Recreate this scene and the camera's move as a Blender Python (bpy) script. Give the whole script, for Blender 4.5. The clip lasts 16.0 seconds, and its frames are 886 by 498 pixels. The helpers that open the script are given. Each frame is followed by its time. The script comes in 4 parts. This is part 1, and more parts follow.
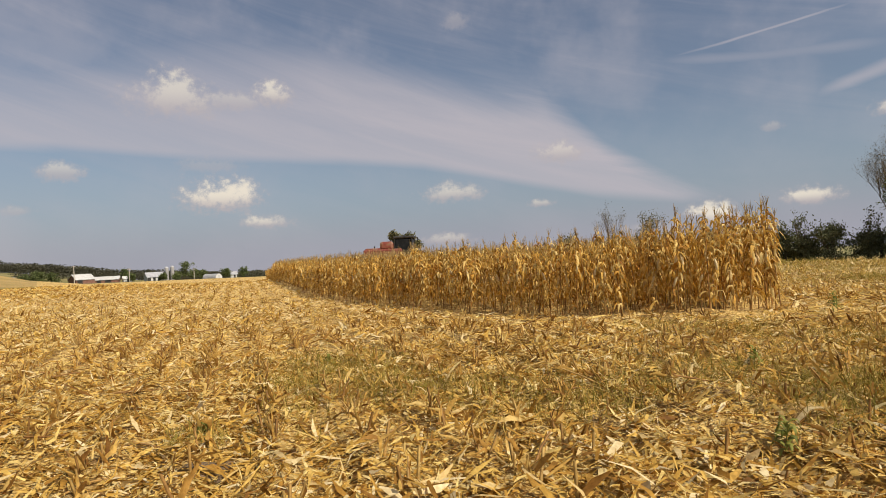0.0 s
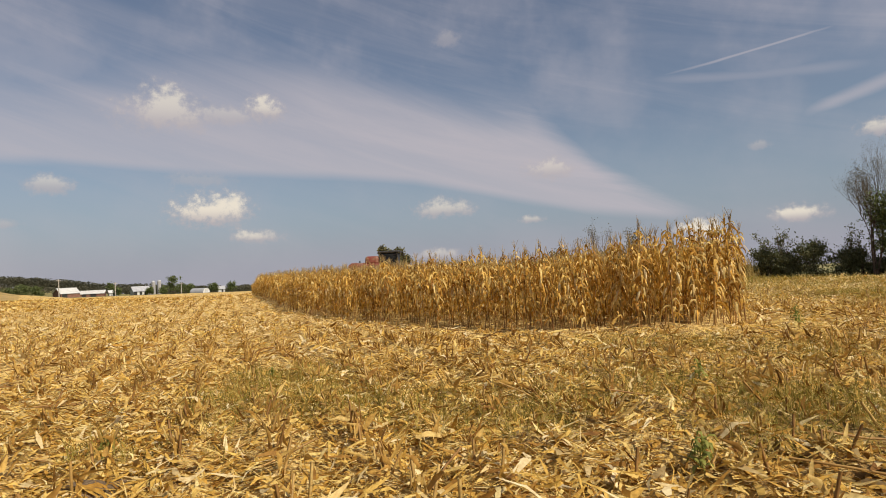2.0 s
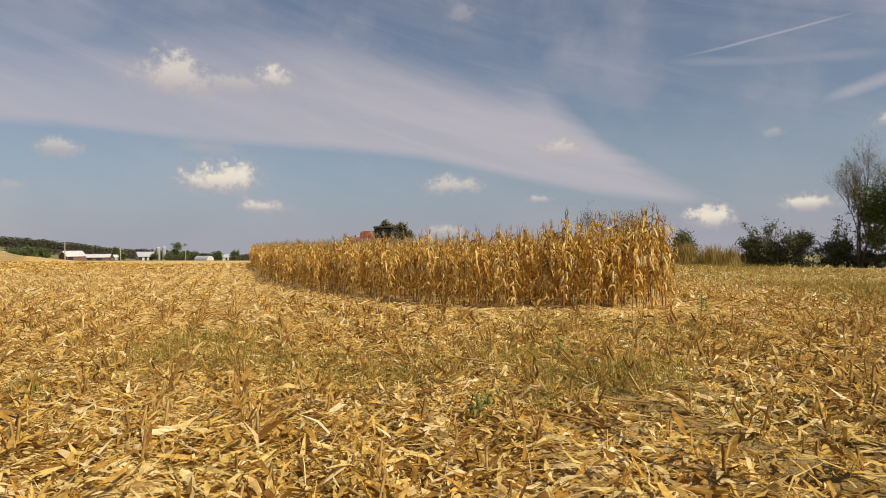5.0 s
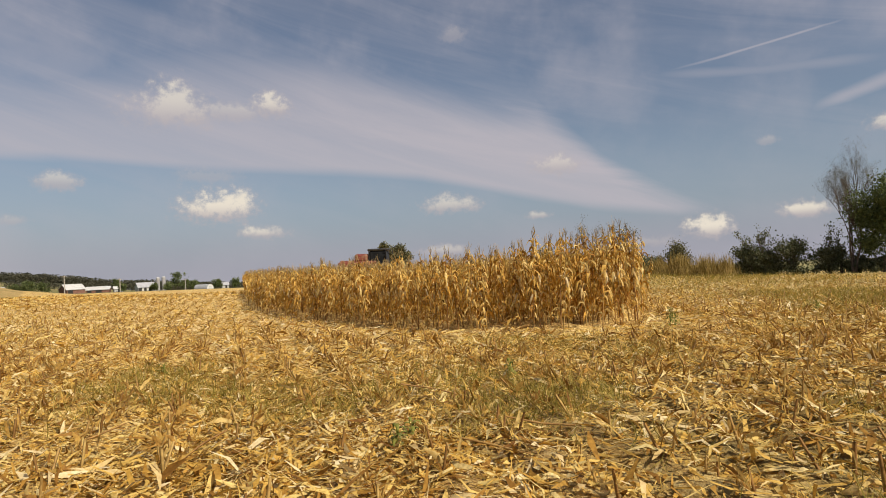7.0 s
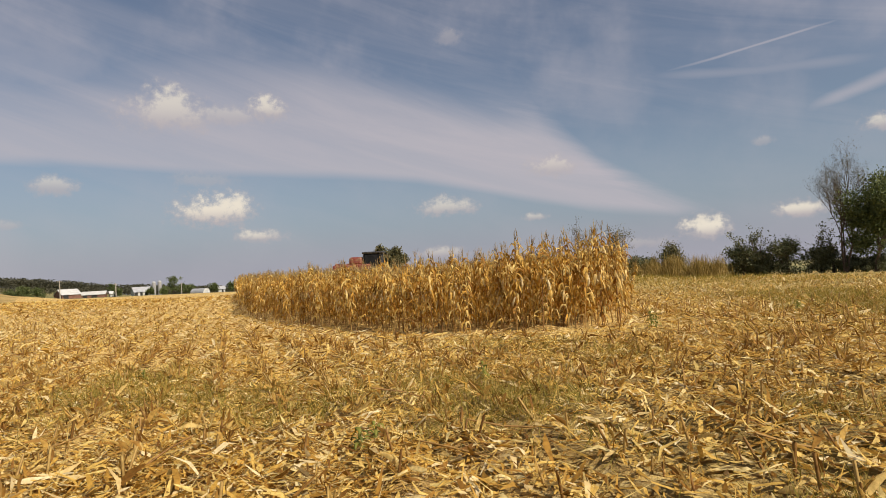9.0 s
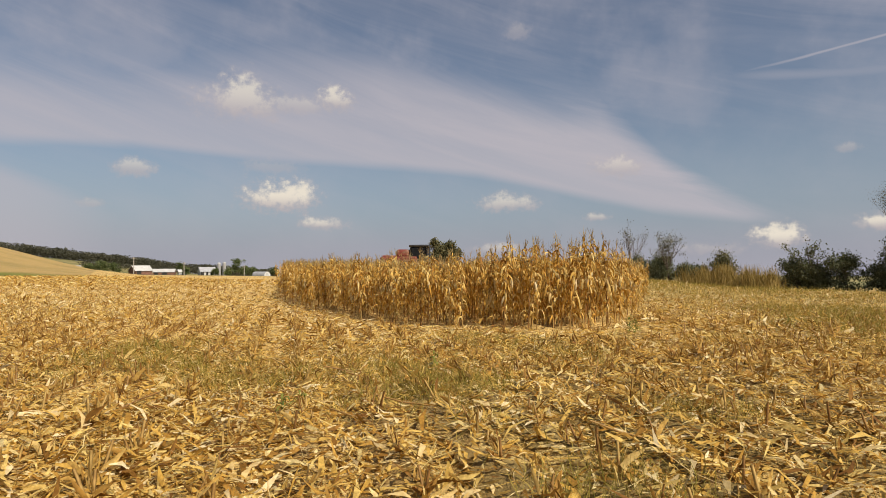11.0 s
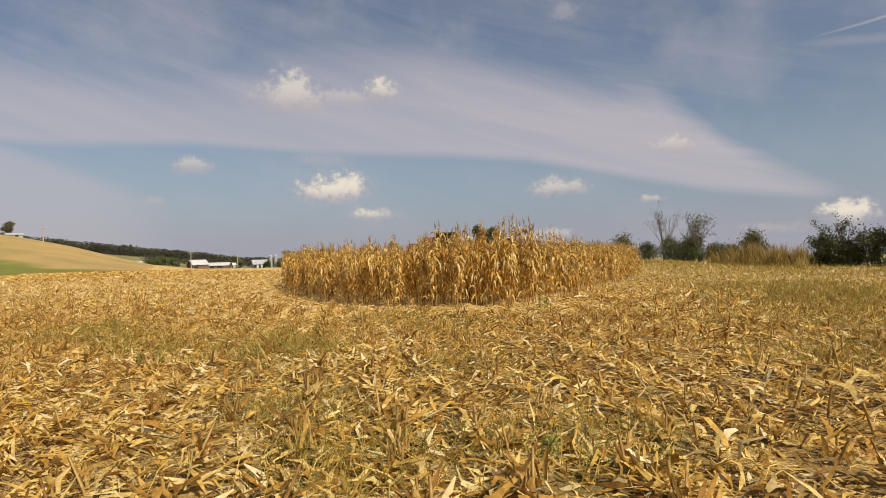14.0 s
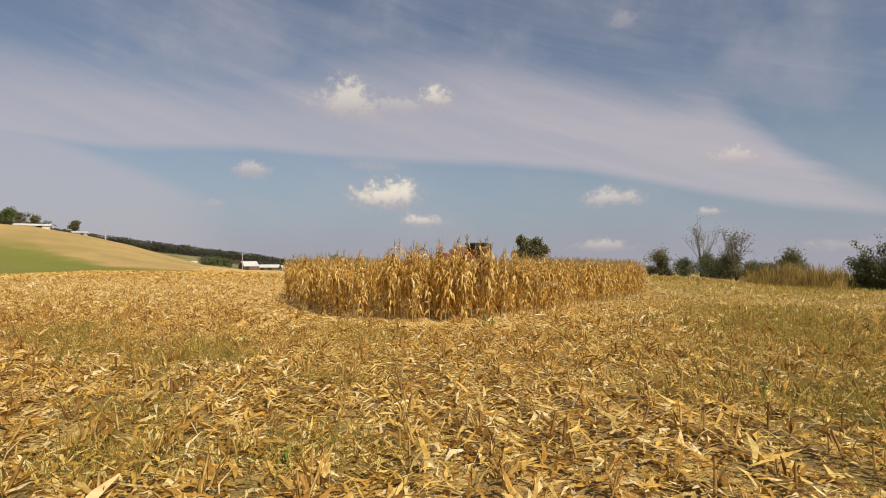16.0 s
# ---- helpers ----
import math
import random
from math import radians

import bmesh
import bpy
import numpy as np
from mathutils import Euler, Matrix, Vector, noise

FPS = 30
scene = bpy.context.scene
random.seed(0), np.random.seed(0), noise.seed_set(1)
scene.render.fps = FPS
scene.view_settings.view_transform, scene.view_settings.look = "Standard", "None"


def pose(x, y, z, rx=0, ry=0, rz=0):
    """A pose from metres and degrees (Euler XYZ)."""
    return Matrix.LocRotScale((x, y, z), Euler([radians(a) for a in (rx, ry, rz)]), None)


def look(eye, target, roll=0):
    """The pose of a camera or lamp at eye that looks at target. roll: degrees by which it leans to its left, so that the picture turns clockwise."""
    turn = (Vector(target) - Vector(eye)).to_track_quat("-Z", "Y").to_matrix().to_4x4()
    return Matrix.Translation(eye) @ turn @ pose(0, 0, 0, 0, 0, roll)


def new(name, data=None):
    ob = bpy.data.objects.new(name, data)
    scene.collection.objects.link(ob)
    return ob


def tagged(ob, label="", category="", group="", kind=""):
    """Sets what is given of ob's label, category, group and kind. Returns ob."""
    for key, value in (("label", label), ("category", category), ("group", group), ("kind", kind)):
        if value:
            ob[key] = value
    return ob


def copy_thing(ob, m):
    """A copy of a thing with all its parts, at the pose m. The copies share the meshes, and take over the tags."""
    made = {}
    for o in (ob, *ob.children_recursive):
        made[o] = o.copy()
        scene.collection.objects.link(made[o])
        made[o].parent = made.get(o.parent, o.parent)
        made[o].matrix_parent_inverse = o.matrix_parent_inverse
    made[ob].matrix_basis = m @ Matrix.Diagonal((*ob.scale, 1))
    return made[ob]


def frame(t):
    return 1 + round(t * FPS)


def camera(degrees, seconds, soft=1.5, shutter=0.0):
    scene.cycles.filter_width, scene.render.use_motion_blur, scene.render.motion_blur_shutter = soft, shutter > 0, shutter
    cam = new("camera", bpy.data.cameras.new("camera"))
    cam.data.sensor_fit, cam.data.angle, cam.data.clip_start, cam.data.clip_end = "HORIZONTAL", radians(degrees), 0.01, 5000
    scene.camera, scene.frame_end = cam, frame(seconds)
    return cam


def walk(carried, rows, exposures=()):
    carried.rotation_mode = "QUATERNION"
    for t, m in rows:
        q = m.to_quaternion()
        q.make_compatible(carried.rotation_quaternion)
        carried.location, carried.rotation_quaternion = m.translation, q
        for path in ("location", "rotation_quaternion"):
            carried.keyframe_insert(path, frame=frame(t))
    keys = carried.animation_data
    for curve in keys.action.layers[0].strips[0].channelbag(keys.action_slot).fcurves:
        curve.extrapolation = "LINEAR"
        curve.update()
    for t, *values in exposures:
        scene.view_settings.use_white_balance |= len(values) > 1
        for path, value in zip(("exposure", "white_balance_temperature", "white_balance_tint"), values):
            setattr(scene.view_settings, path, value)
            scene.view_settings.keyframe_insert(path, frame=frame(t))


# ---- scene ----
# ---- camera ----
cam = camera(73.49, 16.0, soft=0.9)
walk(cam, [
    (0, look((-0.000, -0.000, 1.669), (1.363, 9.906, 1.750), -3.14)),
    (0.5, look((0.052, 0.030, 1.661), (1.736, 9.887, 1.800), 1.40)),
    (1, look((0.225, 0.116, 1.607), (1.972, 9.961, 1.780), -1.66)),
    (1.5, look((0.414, 0.151, 1.574), (2.154, 9.995, 1.852), -1.45)),
    (2, look((0.682, 0.106, 1.567), (2.210, 9.983, 1.901), -2.86)),
    (2.5, look((0.942, -0.245, 1.551), (2.248, 9.669, 1.472), -1.59)),
    (3, look((1.198, -0.563, 1.567), (2.284, 9.371, 1.205), 2.65)),
    (3.5, look((1.396, -0.843, 1.615), (2.366, 9.100, 1.173), 3.51)),
    (4, look((1.572, -1.130, 1.640), (2.435, 8.830, 1.404), 2.61)),
    (4.5, look((1.771, -1.286, 1.634), (2.783, 8.661, 1.487), -2.06)),
    (5, look((2.045, -1.210, 1.608), (3.465, 8.688, 1.551), -0.74)),
    (5.2, look((2.150, -1.211, 1.631), (3.898, 8.635, 1.563), -0.28)),
    (7.3, look((2.844, -1.340, 1.661), (4.224, 8.560, 1.948), -3.32)),
    (7.5, look((2.834, -1.326, 1.656), (4.225, 8.574, 1.896), -3.60)),
    (8, look((2.831, -1.292, 1.653), (4.321, 8.595, 1.829), -3.03)),
    (8.2, look((2.857, -1.282, 1.655), (4.363, 8.602, 1.819), -3.19)),
    (10.3, look((4.012, -2.199, 1.702), (5.037, 7.729, 2.323), -2.33)),
    (10.5, look((4.171, -2.310, 1.682), (5.045, 7.637, 2.214), -1.92)),
    (11, look((4.565, -2.681, 1.701), (5.068, 7.303, 1.949), -0.23)),
    (11.5, look((5.038, -3.032, 1.649), (5.178, 6.942, 2.354), -0.58)),
    (12, look((5.557, -3.288, 1.618), (5.536, 6.683, 2.381), -0.59)),
    (12.5, look((6.109, -3.437, 1.667), (5.644, 6.551, 1.787), -0.21)),
    (13, look((6.707, -3.765, 1.682), (6.553, 6.176, 2.755), 0.33)),
    (13.5, look((7.267, -4.194, 1.612), (7.346, 5.795, 2.076), -0.09)),
    (14, look((7.771, -4.248, 1.577), (7.420, 5.745, 1.628), -1.75)),
    (14.5, look((8.307, -4.202, 1.630), (7.617, 5.774, 1.691), -2.00)),
    (15, look((8.977, -4.420, 1.661), (8.031, 5.533, 1.852), -1.70)),
    (15.5, look((9.650, -4.547, 1.703), (8.574, 5.394, 1.778), 0.86)),
    (16, look((10.453, -4.795, 1.805), (9.277, 5.133, 1.997), -0.06)),
])

# ---- light ----
SUN_AZ, SUN_EL = radians(138), radians(46)
scene.view_settings.exposure = 0.34
sun_way = Vector((math.sin(SUN_AZ) * math.cos(SUN_EL), math.cos(SUN_AZ) * math.cos(SUN_EL), math.sin(SUN_EL)))
sun = new("sun", bpy.data.lights.new("sun", "SUN"))
sun.data.energy, sun.data.angle, sun.data.color = 4.3, radians(0.6), (1.0, 0.91, 0.77)
sun.rotation_euler = sun_way.to_track_quat("Z", "Y").to_euler()


class Nodes:
    """Short writing for node trees: every call makes one node and gives its output."""

    def __init__(self, tree):
        self.tree = tree
        tree.nodes.clear()

    def node(self, kind, **props):
        n = self.tree.nodes.new(kind)
        for key, value in props.items():
            setattr(n, key, value)
        return n

    def put(self, socket, value):
        if isinstance(value, bpy.types.NodeSocket):
            self.tree.links.new(value, socket)
        elif value is not None:
            socket.default_value = value

    def math(self, op, a, b=None, c=None):
        n = self.node("ShaderNodeMath", operation=op)
        for s, v in zip(n.inputs, (a, b, c)):
            self.put(s, v)
        return n.outputs[0]

    def span(self, value, lo, hi, to0=0.0, to1=1.0):
        n = self.node("ShaderNodeMapRange", interpolation_type="SMOOTHSTEP")
        for s, v in zip(n.inputs, (value, lo, hi, to0, to1)):
            self.put(s, v)
        return n.outputs[0]

    def noise(self, vector, scale, detail=4.0, rough=0.55, distort=0.0):
        n = self.node("ShaderNodeTexNoise")
        self.put(n.inputs["Vector"], vector)
        for key, v in (("Scale", scale), ("Detail", detail), ("Roughness", rough), ("Distortion", distort)):
            n.inputs[key].default_value = v
        return n.outputs["Fac"]

    def mix(self, fac, a, b, blend="MIX"):
        n = self.node("ShaderNodeMix", data_type="RGBA", blend_type=blend)
        self.put(n.inputs[0], fac)
        self.put(n.inputs[6], a)
        self.put(n.inputs[7], b)
        return n.outputs[2]

    def ramp(self, fac, stops):
        n = self.node("ShaderNodeValToRGB")
        self.put(n.inputs[0], fac)
        e = n.color_ramp.elements
        while len(e) < len(stops):
            e.new(0.5)
        for k, (at, col) in zip(e, stops):
            k.position, k.color = at, (*col, 1)
        return n.outputs[0]

    def vec(self, x, y, z):
        n = self.node("ShaderNodeCombineXYZ")
        for s, v in zip(n.inputs, (x, y, z)):
            self.put(s, v)
        return n.outputs[0]


def build_sky():
    world = bpy.data.worlds.new("sky")
    scene.world = world
    world.use_nodes = True
    k = Nodes(world.node_tree)
    sky = k.node("ShaderNodeTexSky", sky_type="NISHITA", sun_disc=False)
    sky.sun_elevation, sky.sun_rotation = SUN_EL, SUN_AZ
    sky.altitude, sky.air_density, sky.dust_density, sky.ozone_density = 200, 1.0, 1.6, 1.0
    way = k.node("ShaderNodeTexCoord").outputs["Generated"]
    sep = k.node("ShaderNodeSeparateXYZ")
    k.put(sep.inputs[0], way)
    x, y, z = sep.outputs
    az = k.math("MULTIPLY", k.math("ARCTAN2", x, y), 57.2958)
    el = k.math("ADD", k.math("MULTIPLY", k.math("ARCSINE", z), 57.2958), 0.85)
    flat = k.vec(az, el, 0.0)
    puff = k.noise(flat, 0.42, 5, 0.6)
    fine = k.noise(flat, 1.6, 4, 0.6)
    billow = k.math("ADD", k.math("MULTIPLY", puff, 0.6), k.math("MULTIPLY", fine, 0.4))
    # cumulus: azimuth, elevation, half width, half height, strength
    clouds = [
        (-12.5, 6.9, 4.3, 2.3, 1.0), (-15.9, 15.5, 4.0, 2.8, 0.72), (-11.0, 15.4, 3.0, 1.3, 0.5), (-7.5, 16.1, 2.1, 1.5, 0.8),
        (-24.6, 9.2, 2.1, 1.1, 0.6), (-8.7, 4.6, 2.5, 0.9, 0.8), (9.0, 6.5, 3.6, 1.3, 0.7), (19.4, 9.7, 3.0, 1.4, 0.6),
        (32.5, 2.9, 2.2, 1.6, 1.0), (39.7, 3.9, 2.6, 1.0, 0.9), (8.4, 2.2, 3.2, 0.8, 0.6), (17.5, 5.1, 1.5, 0.5, 0.6),
        (45.6, 10.0, 1.8, 0.9, 0.7), (37.4, 9.9, 0.9, 0.5, 0.35), (10.3, 22.1, 1.9, 1.0, 0.3), (-12.9, 9.8, 3.2, 0.9, 0.3), (-27.6, 6.0, 1.5, 0.6, 0.4), (27.0, 2.0, 3.0, 0.8, 0.4),
    ]
    heap, lit = None, None
    for ca, ce, w, h, power in clouds:
        dx = k.math("MULTIPLY", k.math("SUBTRACT", az, ca), 1 / w)
        dy = k.math("MULTIPLY", k.math("SUBTRACT", el, ce), 1 / h)
        # flat bases: the lower half fades faster
        dy = k.math("MAXIMUM", dy, k.math("MULTIPLY", dy, -1.35))
        d = k.math("SQRT", k.math("ADD", k.math("MULTIPLY", dx, dx), k.math("MULTIPLY", dy, dy)))
        body = k.math("SUBTRACT", 1.0, d)
        body = k.math("ADD", body, k.math("MULTIPLY", k.math("SUBTRACT", billow, 0.5), 3.0))
        mask = k.span(body, -0.1, 0.8, 0.0, power)
        heap = mask if heap is None else k.math("MAXIMUM", heap, mask)
        rise = k.math("MULTIPLY", k.span(k.math("SUBTRACT", el, ce), -0.8 * h, 0.7 * h), mask)
        lit = rise if lit is None else k.math("MAXIMUM", lit, rise)
    # the sheet of cirrus: a wedge that narrows to the right
    streak = k.noise(k.vec(k.math("ADD", k.math("MULTIPLY", az, 0.05), k.math("MULTIPLY", el, 0.06)), k.math("ADD", k.math("MULTIPLY", el, 0.26), k.math("MULTIPLY", az, 0.07)), 3.0), 1.1, 6, 0.6, 0.6)
    drift = k.noise(flat, 0.09, 5, 0.55)
    wob = k.math("MULTIPLY", k.math("SUBTRACT", streak, 0.5), 5.0)
    def along(stops):
        line = k.ramp(k.math("MULTIPLY", k.math("ADD", az, 60.0), 1 / 120), [((p + 60) / 120, (v / 40, v / 40, v / 40)) for p, v in stops])
        return k.math("MULTIPLY", line, 40.0)

    low = along([(-50, 10.2), (-36, 10.0), (-25, 10.7), (-16, 10.25), (-1.5, 9.75), (6.4, 9.0), (14.5, 7.2), (22.3, 5.4), (30, 4.2)])
    top = along([(-50, 19.5), (-27, 19.5), (-14, 22.0), (-3, 21.7), (5, 20.0), (11, 18.4), (18, 16.2), (21, 13.2), (23.5, 10.6), (27, 8.0), (32, 5.2), (36, 3.6)])
    above = k.span(k.math("SUBTRACT", el, k.math("ADD", low, k.math("MULTIPLY", wob, 0.18))), -0.3, 1.0)
    below = k.span(k.math("SUBTRACT", k.math("ADD", top, k.math("MULTIPLY", wob, 0.75)), el), -0.8, k.span(az, 8.0, 25.0, 6.5, 2.2))
    sheet = k.math("MULTIPLY", k.math("MULTIPLY", above, below), k.math("MULTIPLY", k.span(streak, 0.25, 0.75, 0.7, 1.0), k.span(az, -25.0, 24.0, 0.8, 1.0)))
    veil = k.math("ADD", 0.05, k.math("ADD", k.math("MULTIPLY", k.span(streak, 0.35, 0.75), 0.2), k.math("MULTIPLY", k.span(drift, 0.42, 0.7), 0.3)))
    sheet = k.math("MAXIMUM", sheet, k.math("MULTIPLY", veil, k.span(el, 7.0, 20.0, 0.45, 1.0)))
    edge2 = k.math("ADD", 5.8, k.math("ADD", k.math("MULTIPLY", k.math("SUBTRACT", -25.0, az), 0.36), k.math("MULTIPLY", wob, 0.3)))
    west = k.math("MULTIPLY", k.span(k.math("SUBTRACT", edge2, el), -0.4, 1.6), k.span(az, -34.0, -22.0, 0.6, 0.0))
    sheet = k.math("MAXIMUM", sheet, k.math("MULTIPLY", west, k.span(az, -100.0, -60.0)))
    # a contrail and its old, widened neighbour
    line = k.math("ABSOLUTE", k.math("SUBTRACT", el, k.math("ADD", 17.3, k.math("ADD", k.math("MULTIPLY", k.math("SUBTRACT", az, 33.0), 0.1), k.math("MULTIPLY", wob, 0.08)))))
    trail = k.math("MULTIPLY", k.span(line, 0.0, 0.2, 0.6, 0.0), k.math("MULTIPLY", k.span(az, 28.0, 36.0), k.span(az, 40.0, 45.0, 1.0, 0.0)))
    line2 = k.math("ABSOLUTE", k.math("SUBTRACT", el, k.math("ADD", 16.6, k.math("ADD", k.math("MULTIPLY", k.math("SUBTRACT", az, 30.0), -0.1), k.math("MULTIPLY", wob, 0.2)))))
    trail2 = k.math("MULTIPLY", k.span(line2, 0.0, 0.8, 0.3, 0.0), k.math("MULTIPLY", k.span(az, 26.0, 33.0), k.span(az, 42.0, 48.0, 1.0, 0.0)))
    line3 = k.math("ABSOLUTE", k.math("SUBTRACT", el, k.math("ADD", 12.4, k.math("ADD", k.math("MULTIPLY", k.math("SUBTRACT", az, 42.0), 0.28), k.math("MULTIPLY", wob, 0.15)))))
    wisp = k.math("MULTIPLY", k.span(line3, 0.0, 0.9, 0.55, 0.0), k.math("MULTIPLY", k.span(az, 39.5, 43.0), k.span(az, 46.0, 52.0, 1.0, 0.0)))
    trail2 = k.math("MAXIMUM", trail2, wisp)
    sheet = k.math("MAXIMUM", sheet, k.math("MAXIMUM", trail, trail2))
    haze = k.span(el, -0.5, 6.0, 0.85, 0.0)
    blue = k.mix(1.0, sky.outputs[0], SKY_TINT, "MULTIPLY")
    col = k.mix(k.span(el, 1.0, 15.0, 0.7, 0.0), blue, LOW_BLUE)
    col = k.mix(haze, col, HAZE)
    col = k.mix(sheet, col, CIRRUS)
    white = k.mix(k.span(lit, 0.05, 0.8), CLOUD_BASE, CLOUD_TOP)
    col = k.mix(heap, col, white)
    back = k.node("ShaderNodeBackground")
    k.put(back.inputs[0], col)
    back.inputs[1].default_value = 0.1
    k.put(k.node("ShaderNodeOutputWorld").inputs[0], back.outputs[0])


# radiances of sky and cloud, before the strength of 0.1
SKY_TINT = (0.67, 0.63, 0.61, 1)
HAZE = (3.05, 2.95, 3.35, 1)
LOW_BLUE = (2.15, 2.65, 3.45, 1)
CIRRUS = (3.92, 3.65, 3.95, 1)
CLOUD_BASE = (3.8, 3.4, 3.45, 1)
CLOUD_TOP = (6.4, 5.8, 4.9, 1)
build_sky()


# ---- materials ----
def material(name, make, rough=0.8, metal=0.0, through_light=0.0, bump=None, spec=0.3):
    """make(k) gives the colour socket; bump(k) a height socket, scaled in metres; through_light: share that shines through a leaf."""
    m = bpy.data.materials.new(name)
    m.use_nodes = True
    k = Nodes(m.node_tree)
    col = make(k)
    p = k.node("ShaderNodeBsdfPrincipled")
    k.put(p.inputs["Base Color"], col)
    p.inputs["Roughness"].default_value, p.inputs["Metallic"].default_value = rough, metal
    p.inputs["Specular IOR Level"].default_value = spec
    if bump:
        b = k.node("ShaderNodeBump")
        b.inputs["Strength"].default_value, b.inputs["Distance"].default_value = 1.0, 1.0
        k.put(b.inputs["Height"], bump(k))
        k.put(p.inputs["Normal"], b.outputs[0])
    shade = p.outputs[0]
    if through_light:
        t = k.node("ShaderNodeBsdfTranslucent")
        k.put(t.inputs[0], col)
        mx = k.node("ShaderNodeMixShader")
        mx.inputs[0].default_value = through_light
        k.put(mx.inputs[1], shade)
        k.put(mx.inputs[2], t.outputs[0])
        shade = mx.outputs[0]
    k.put(k.node("ShaderNodeOutputMaterial").inputs[0], shade)
    return m


def place_of(k):
    return k.node("ShaderNodeNewGeometry").outputs["Position"]


def island(k):
    return k.node("ShaderNodeNewGeometry").outputs["Random Per Island"]


def by_piece(stops, grain=14.0, deep=0.55):
    """Colour by piece, with grain and stains on it."""
    def make(k):
        pos = place_of(k)
        r = k.math("FRACT", k.math("ADD", island(k), k.math("MULTIPLY", k.node("ShaderNodeObjectInfo").outputs["Random"], 0.7)))
        base = k.ramp(r, stops)
        n = k.noise(pos, grain, 5, 0.65)
        base = k.mix(k.span(n, 0.3, 0.7), k.mix(1.0, base, (deep, deep * 0.92, deep * 0.8, 1), "MULTIPLY"), base)
        spot = k.noise(pos, 1.1, 3, 0.6)
        return k.mix(k.span(spot, 0.45, 0.75, 0.0, 0.35), base, k.mix(1.0, base, (0.75, 0.66, 0.5, 1), "MULTIPLY"))
    return make


def mottled(a, b, scale, c=None, scale2=1.0):
    def make(k):
        pos = place_of(k)
        col = k.mix(k.span(k.noise(pos, scale, 5, 0.65), 0.32, 0.68), (*a, 1), (*b, 1))
        if c:
            col = k.mix(k.span(k.noise(pos, scale2, 4, 0.6), 0.45, 0.7, 0.0, 0.8), col, (*c, 1))
        return col
    return make


def field_colour(k):
    """Soil under chaff: close by mostly litter of straw flecks on brown earth, in drifts along the rows."""
    pos = place_of(k)
    sep = k.node("ShaderNodeSeparateXYZ")
    k.put(sep.inputs[0], pos)
    x, y = sep.outputs[0], sep.outputs[1]
    across = k.math("ADD", k.math("MULTIPLY", x, math.cos(ROW_AZ)), k.math("MULTIPLY", y, -math.sin(ROW_AZ)))
    row = k.math("SINE", k.math("MULTIPLY", across, 2 * math.pi / 0.76))
    fleck = k.noise(pos, 22.0, 6, 0.7, 0.8)
    drift = k.noise(pos, 1.3, 5, 0.65)
    far = k.noise(pos, 0.12, 4, 0.6)
    # flakes of leaf lying two ways, each with a shade of its own
    flakes = []
    for sx, sy, turn in ((34.0, 9.0, 0.5), (10.0, 30.0, 0.9), (24.0, 24.0, 0.0)):
        c, s = math.cos(turn), math.sin(turn)
        warp = k.math("MULTIPLY", k.noise(pos, 5.0, 3, 0.6), 1.6)
        vx = k.math("ADD", k.math("MULTIPLY", k.math("ADD", k.math("MULTIPLY", x, c), k.math("MULTIPLY", y, s)), sx), warp)
        vy = k.math("ADD", k.math("MULTIPLY", k.math("SUBTRACT", k.math("MULTIPLY", y, c), k.math("MULTIPLY", x, s)), sy), warp)
        cell = k.node("ShaderNodeTexVoronoi", voronoi_dimensions="2D")
        k.put(cell.inputs["Vector"], k.vec(vx, vy, 0.0))
        cell.inputs["Scale"].default_value = 1.0
        part_of = k.node("ShaderNodeSeparateColor")
        k.put(part_of.inputs[0], cell.outputs["Color"])
        flakes.append(part_of.outputs[0])
    pick = k.noise(pos, 7.0, 3, 0.6)
    shade = k.math("ADD", k.math("MULTIPLY", k.span(pick, 0.46, 0.5), flakes[0]), k.math("MULTIPLY", k.span(pick, 0.46, 0.5, 1.0, 0.0), flakes[1]))
    shade = k.math("ADD", k.math("MULTIPLY", shade, 0.6), k.math("ADD", k.math("MULTIPLY", flakes[2], 0.2), k.math("MULTIPLY", fleck, 0.3)))
    straw = k.ramp(shade, [(0.2, (0.13, 0.07, 0.022)), (0.4, (0.40, 0.24, 0.066)), (0.6, (0.63, 0.42, 0.13)), (0.8, (0.75, 0.54, 0.20)), (0.95, (0.82, 0.66, 0.33))])
    earth = k.mix(fleck, (0.12, 0.062, 0.024, 1), (0.27, 0.155, 0.06, 1))
    earth_share = k.math("ADD", drift, k.math("MULTIPLY", row, 0.09))
    # more of the darker brown tone at x above 2.5, y below 8.5
    earth_share = k.math("ADD", earth_share, k.math("MULTIPLY", k.span(x, 2.5, 4.5), k.span(y, 5.0, 8.5, 0.14, 0.0)))
    col = k.mix(k.span(earth_share, 0.54, 0.7, 0.0, 0.6), straw, earth)
    # olive grass tone, darkened to paint in the shade of gaps in the litter
    grass = k.mix(fleck, (0.11, 0.09, 0.022, 1), (0.28, 0.215, 0.065, 1))
    side = k.math("ADD", k.span(x, 11.0, 15.5, 0.0, 0.7), k.span(far, 0.52, 0.72, 0.0, 0.35))
    side = k.math("ADD", side, k.math("MULTIPLY", k.math("MULTIPLY", k.span(x, 3.5, 6.0), k.span(x, 8.5, 11.0, 1.0, 0.3)), k.span(y, 4.0, 8.0, 0.65, 0.0)))
    return k.mix(k.math("MULTIPLY", side, k.span(drift, 0.3, 0.6, 0.35, 1.0)), col, grass)


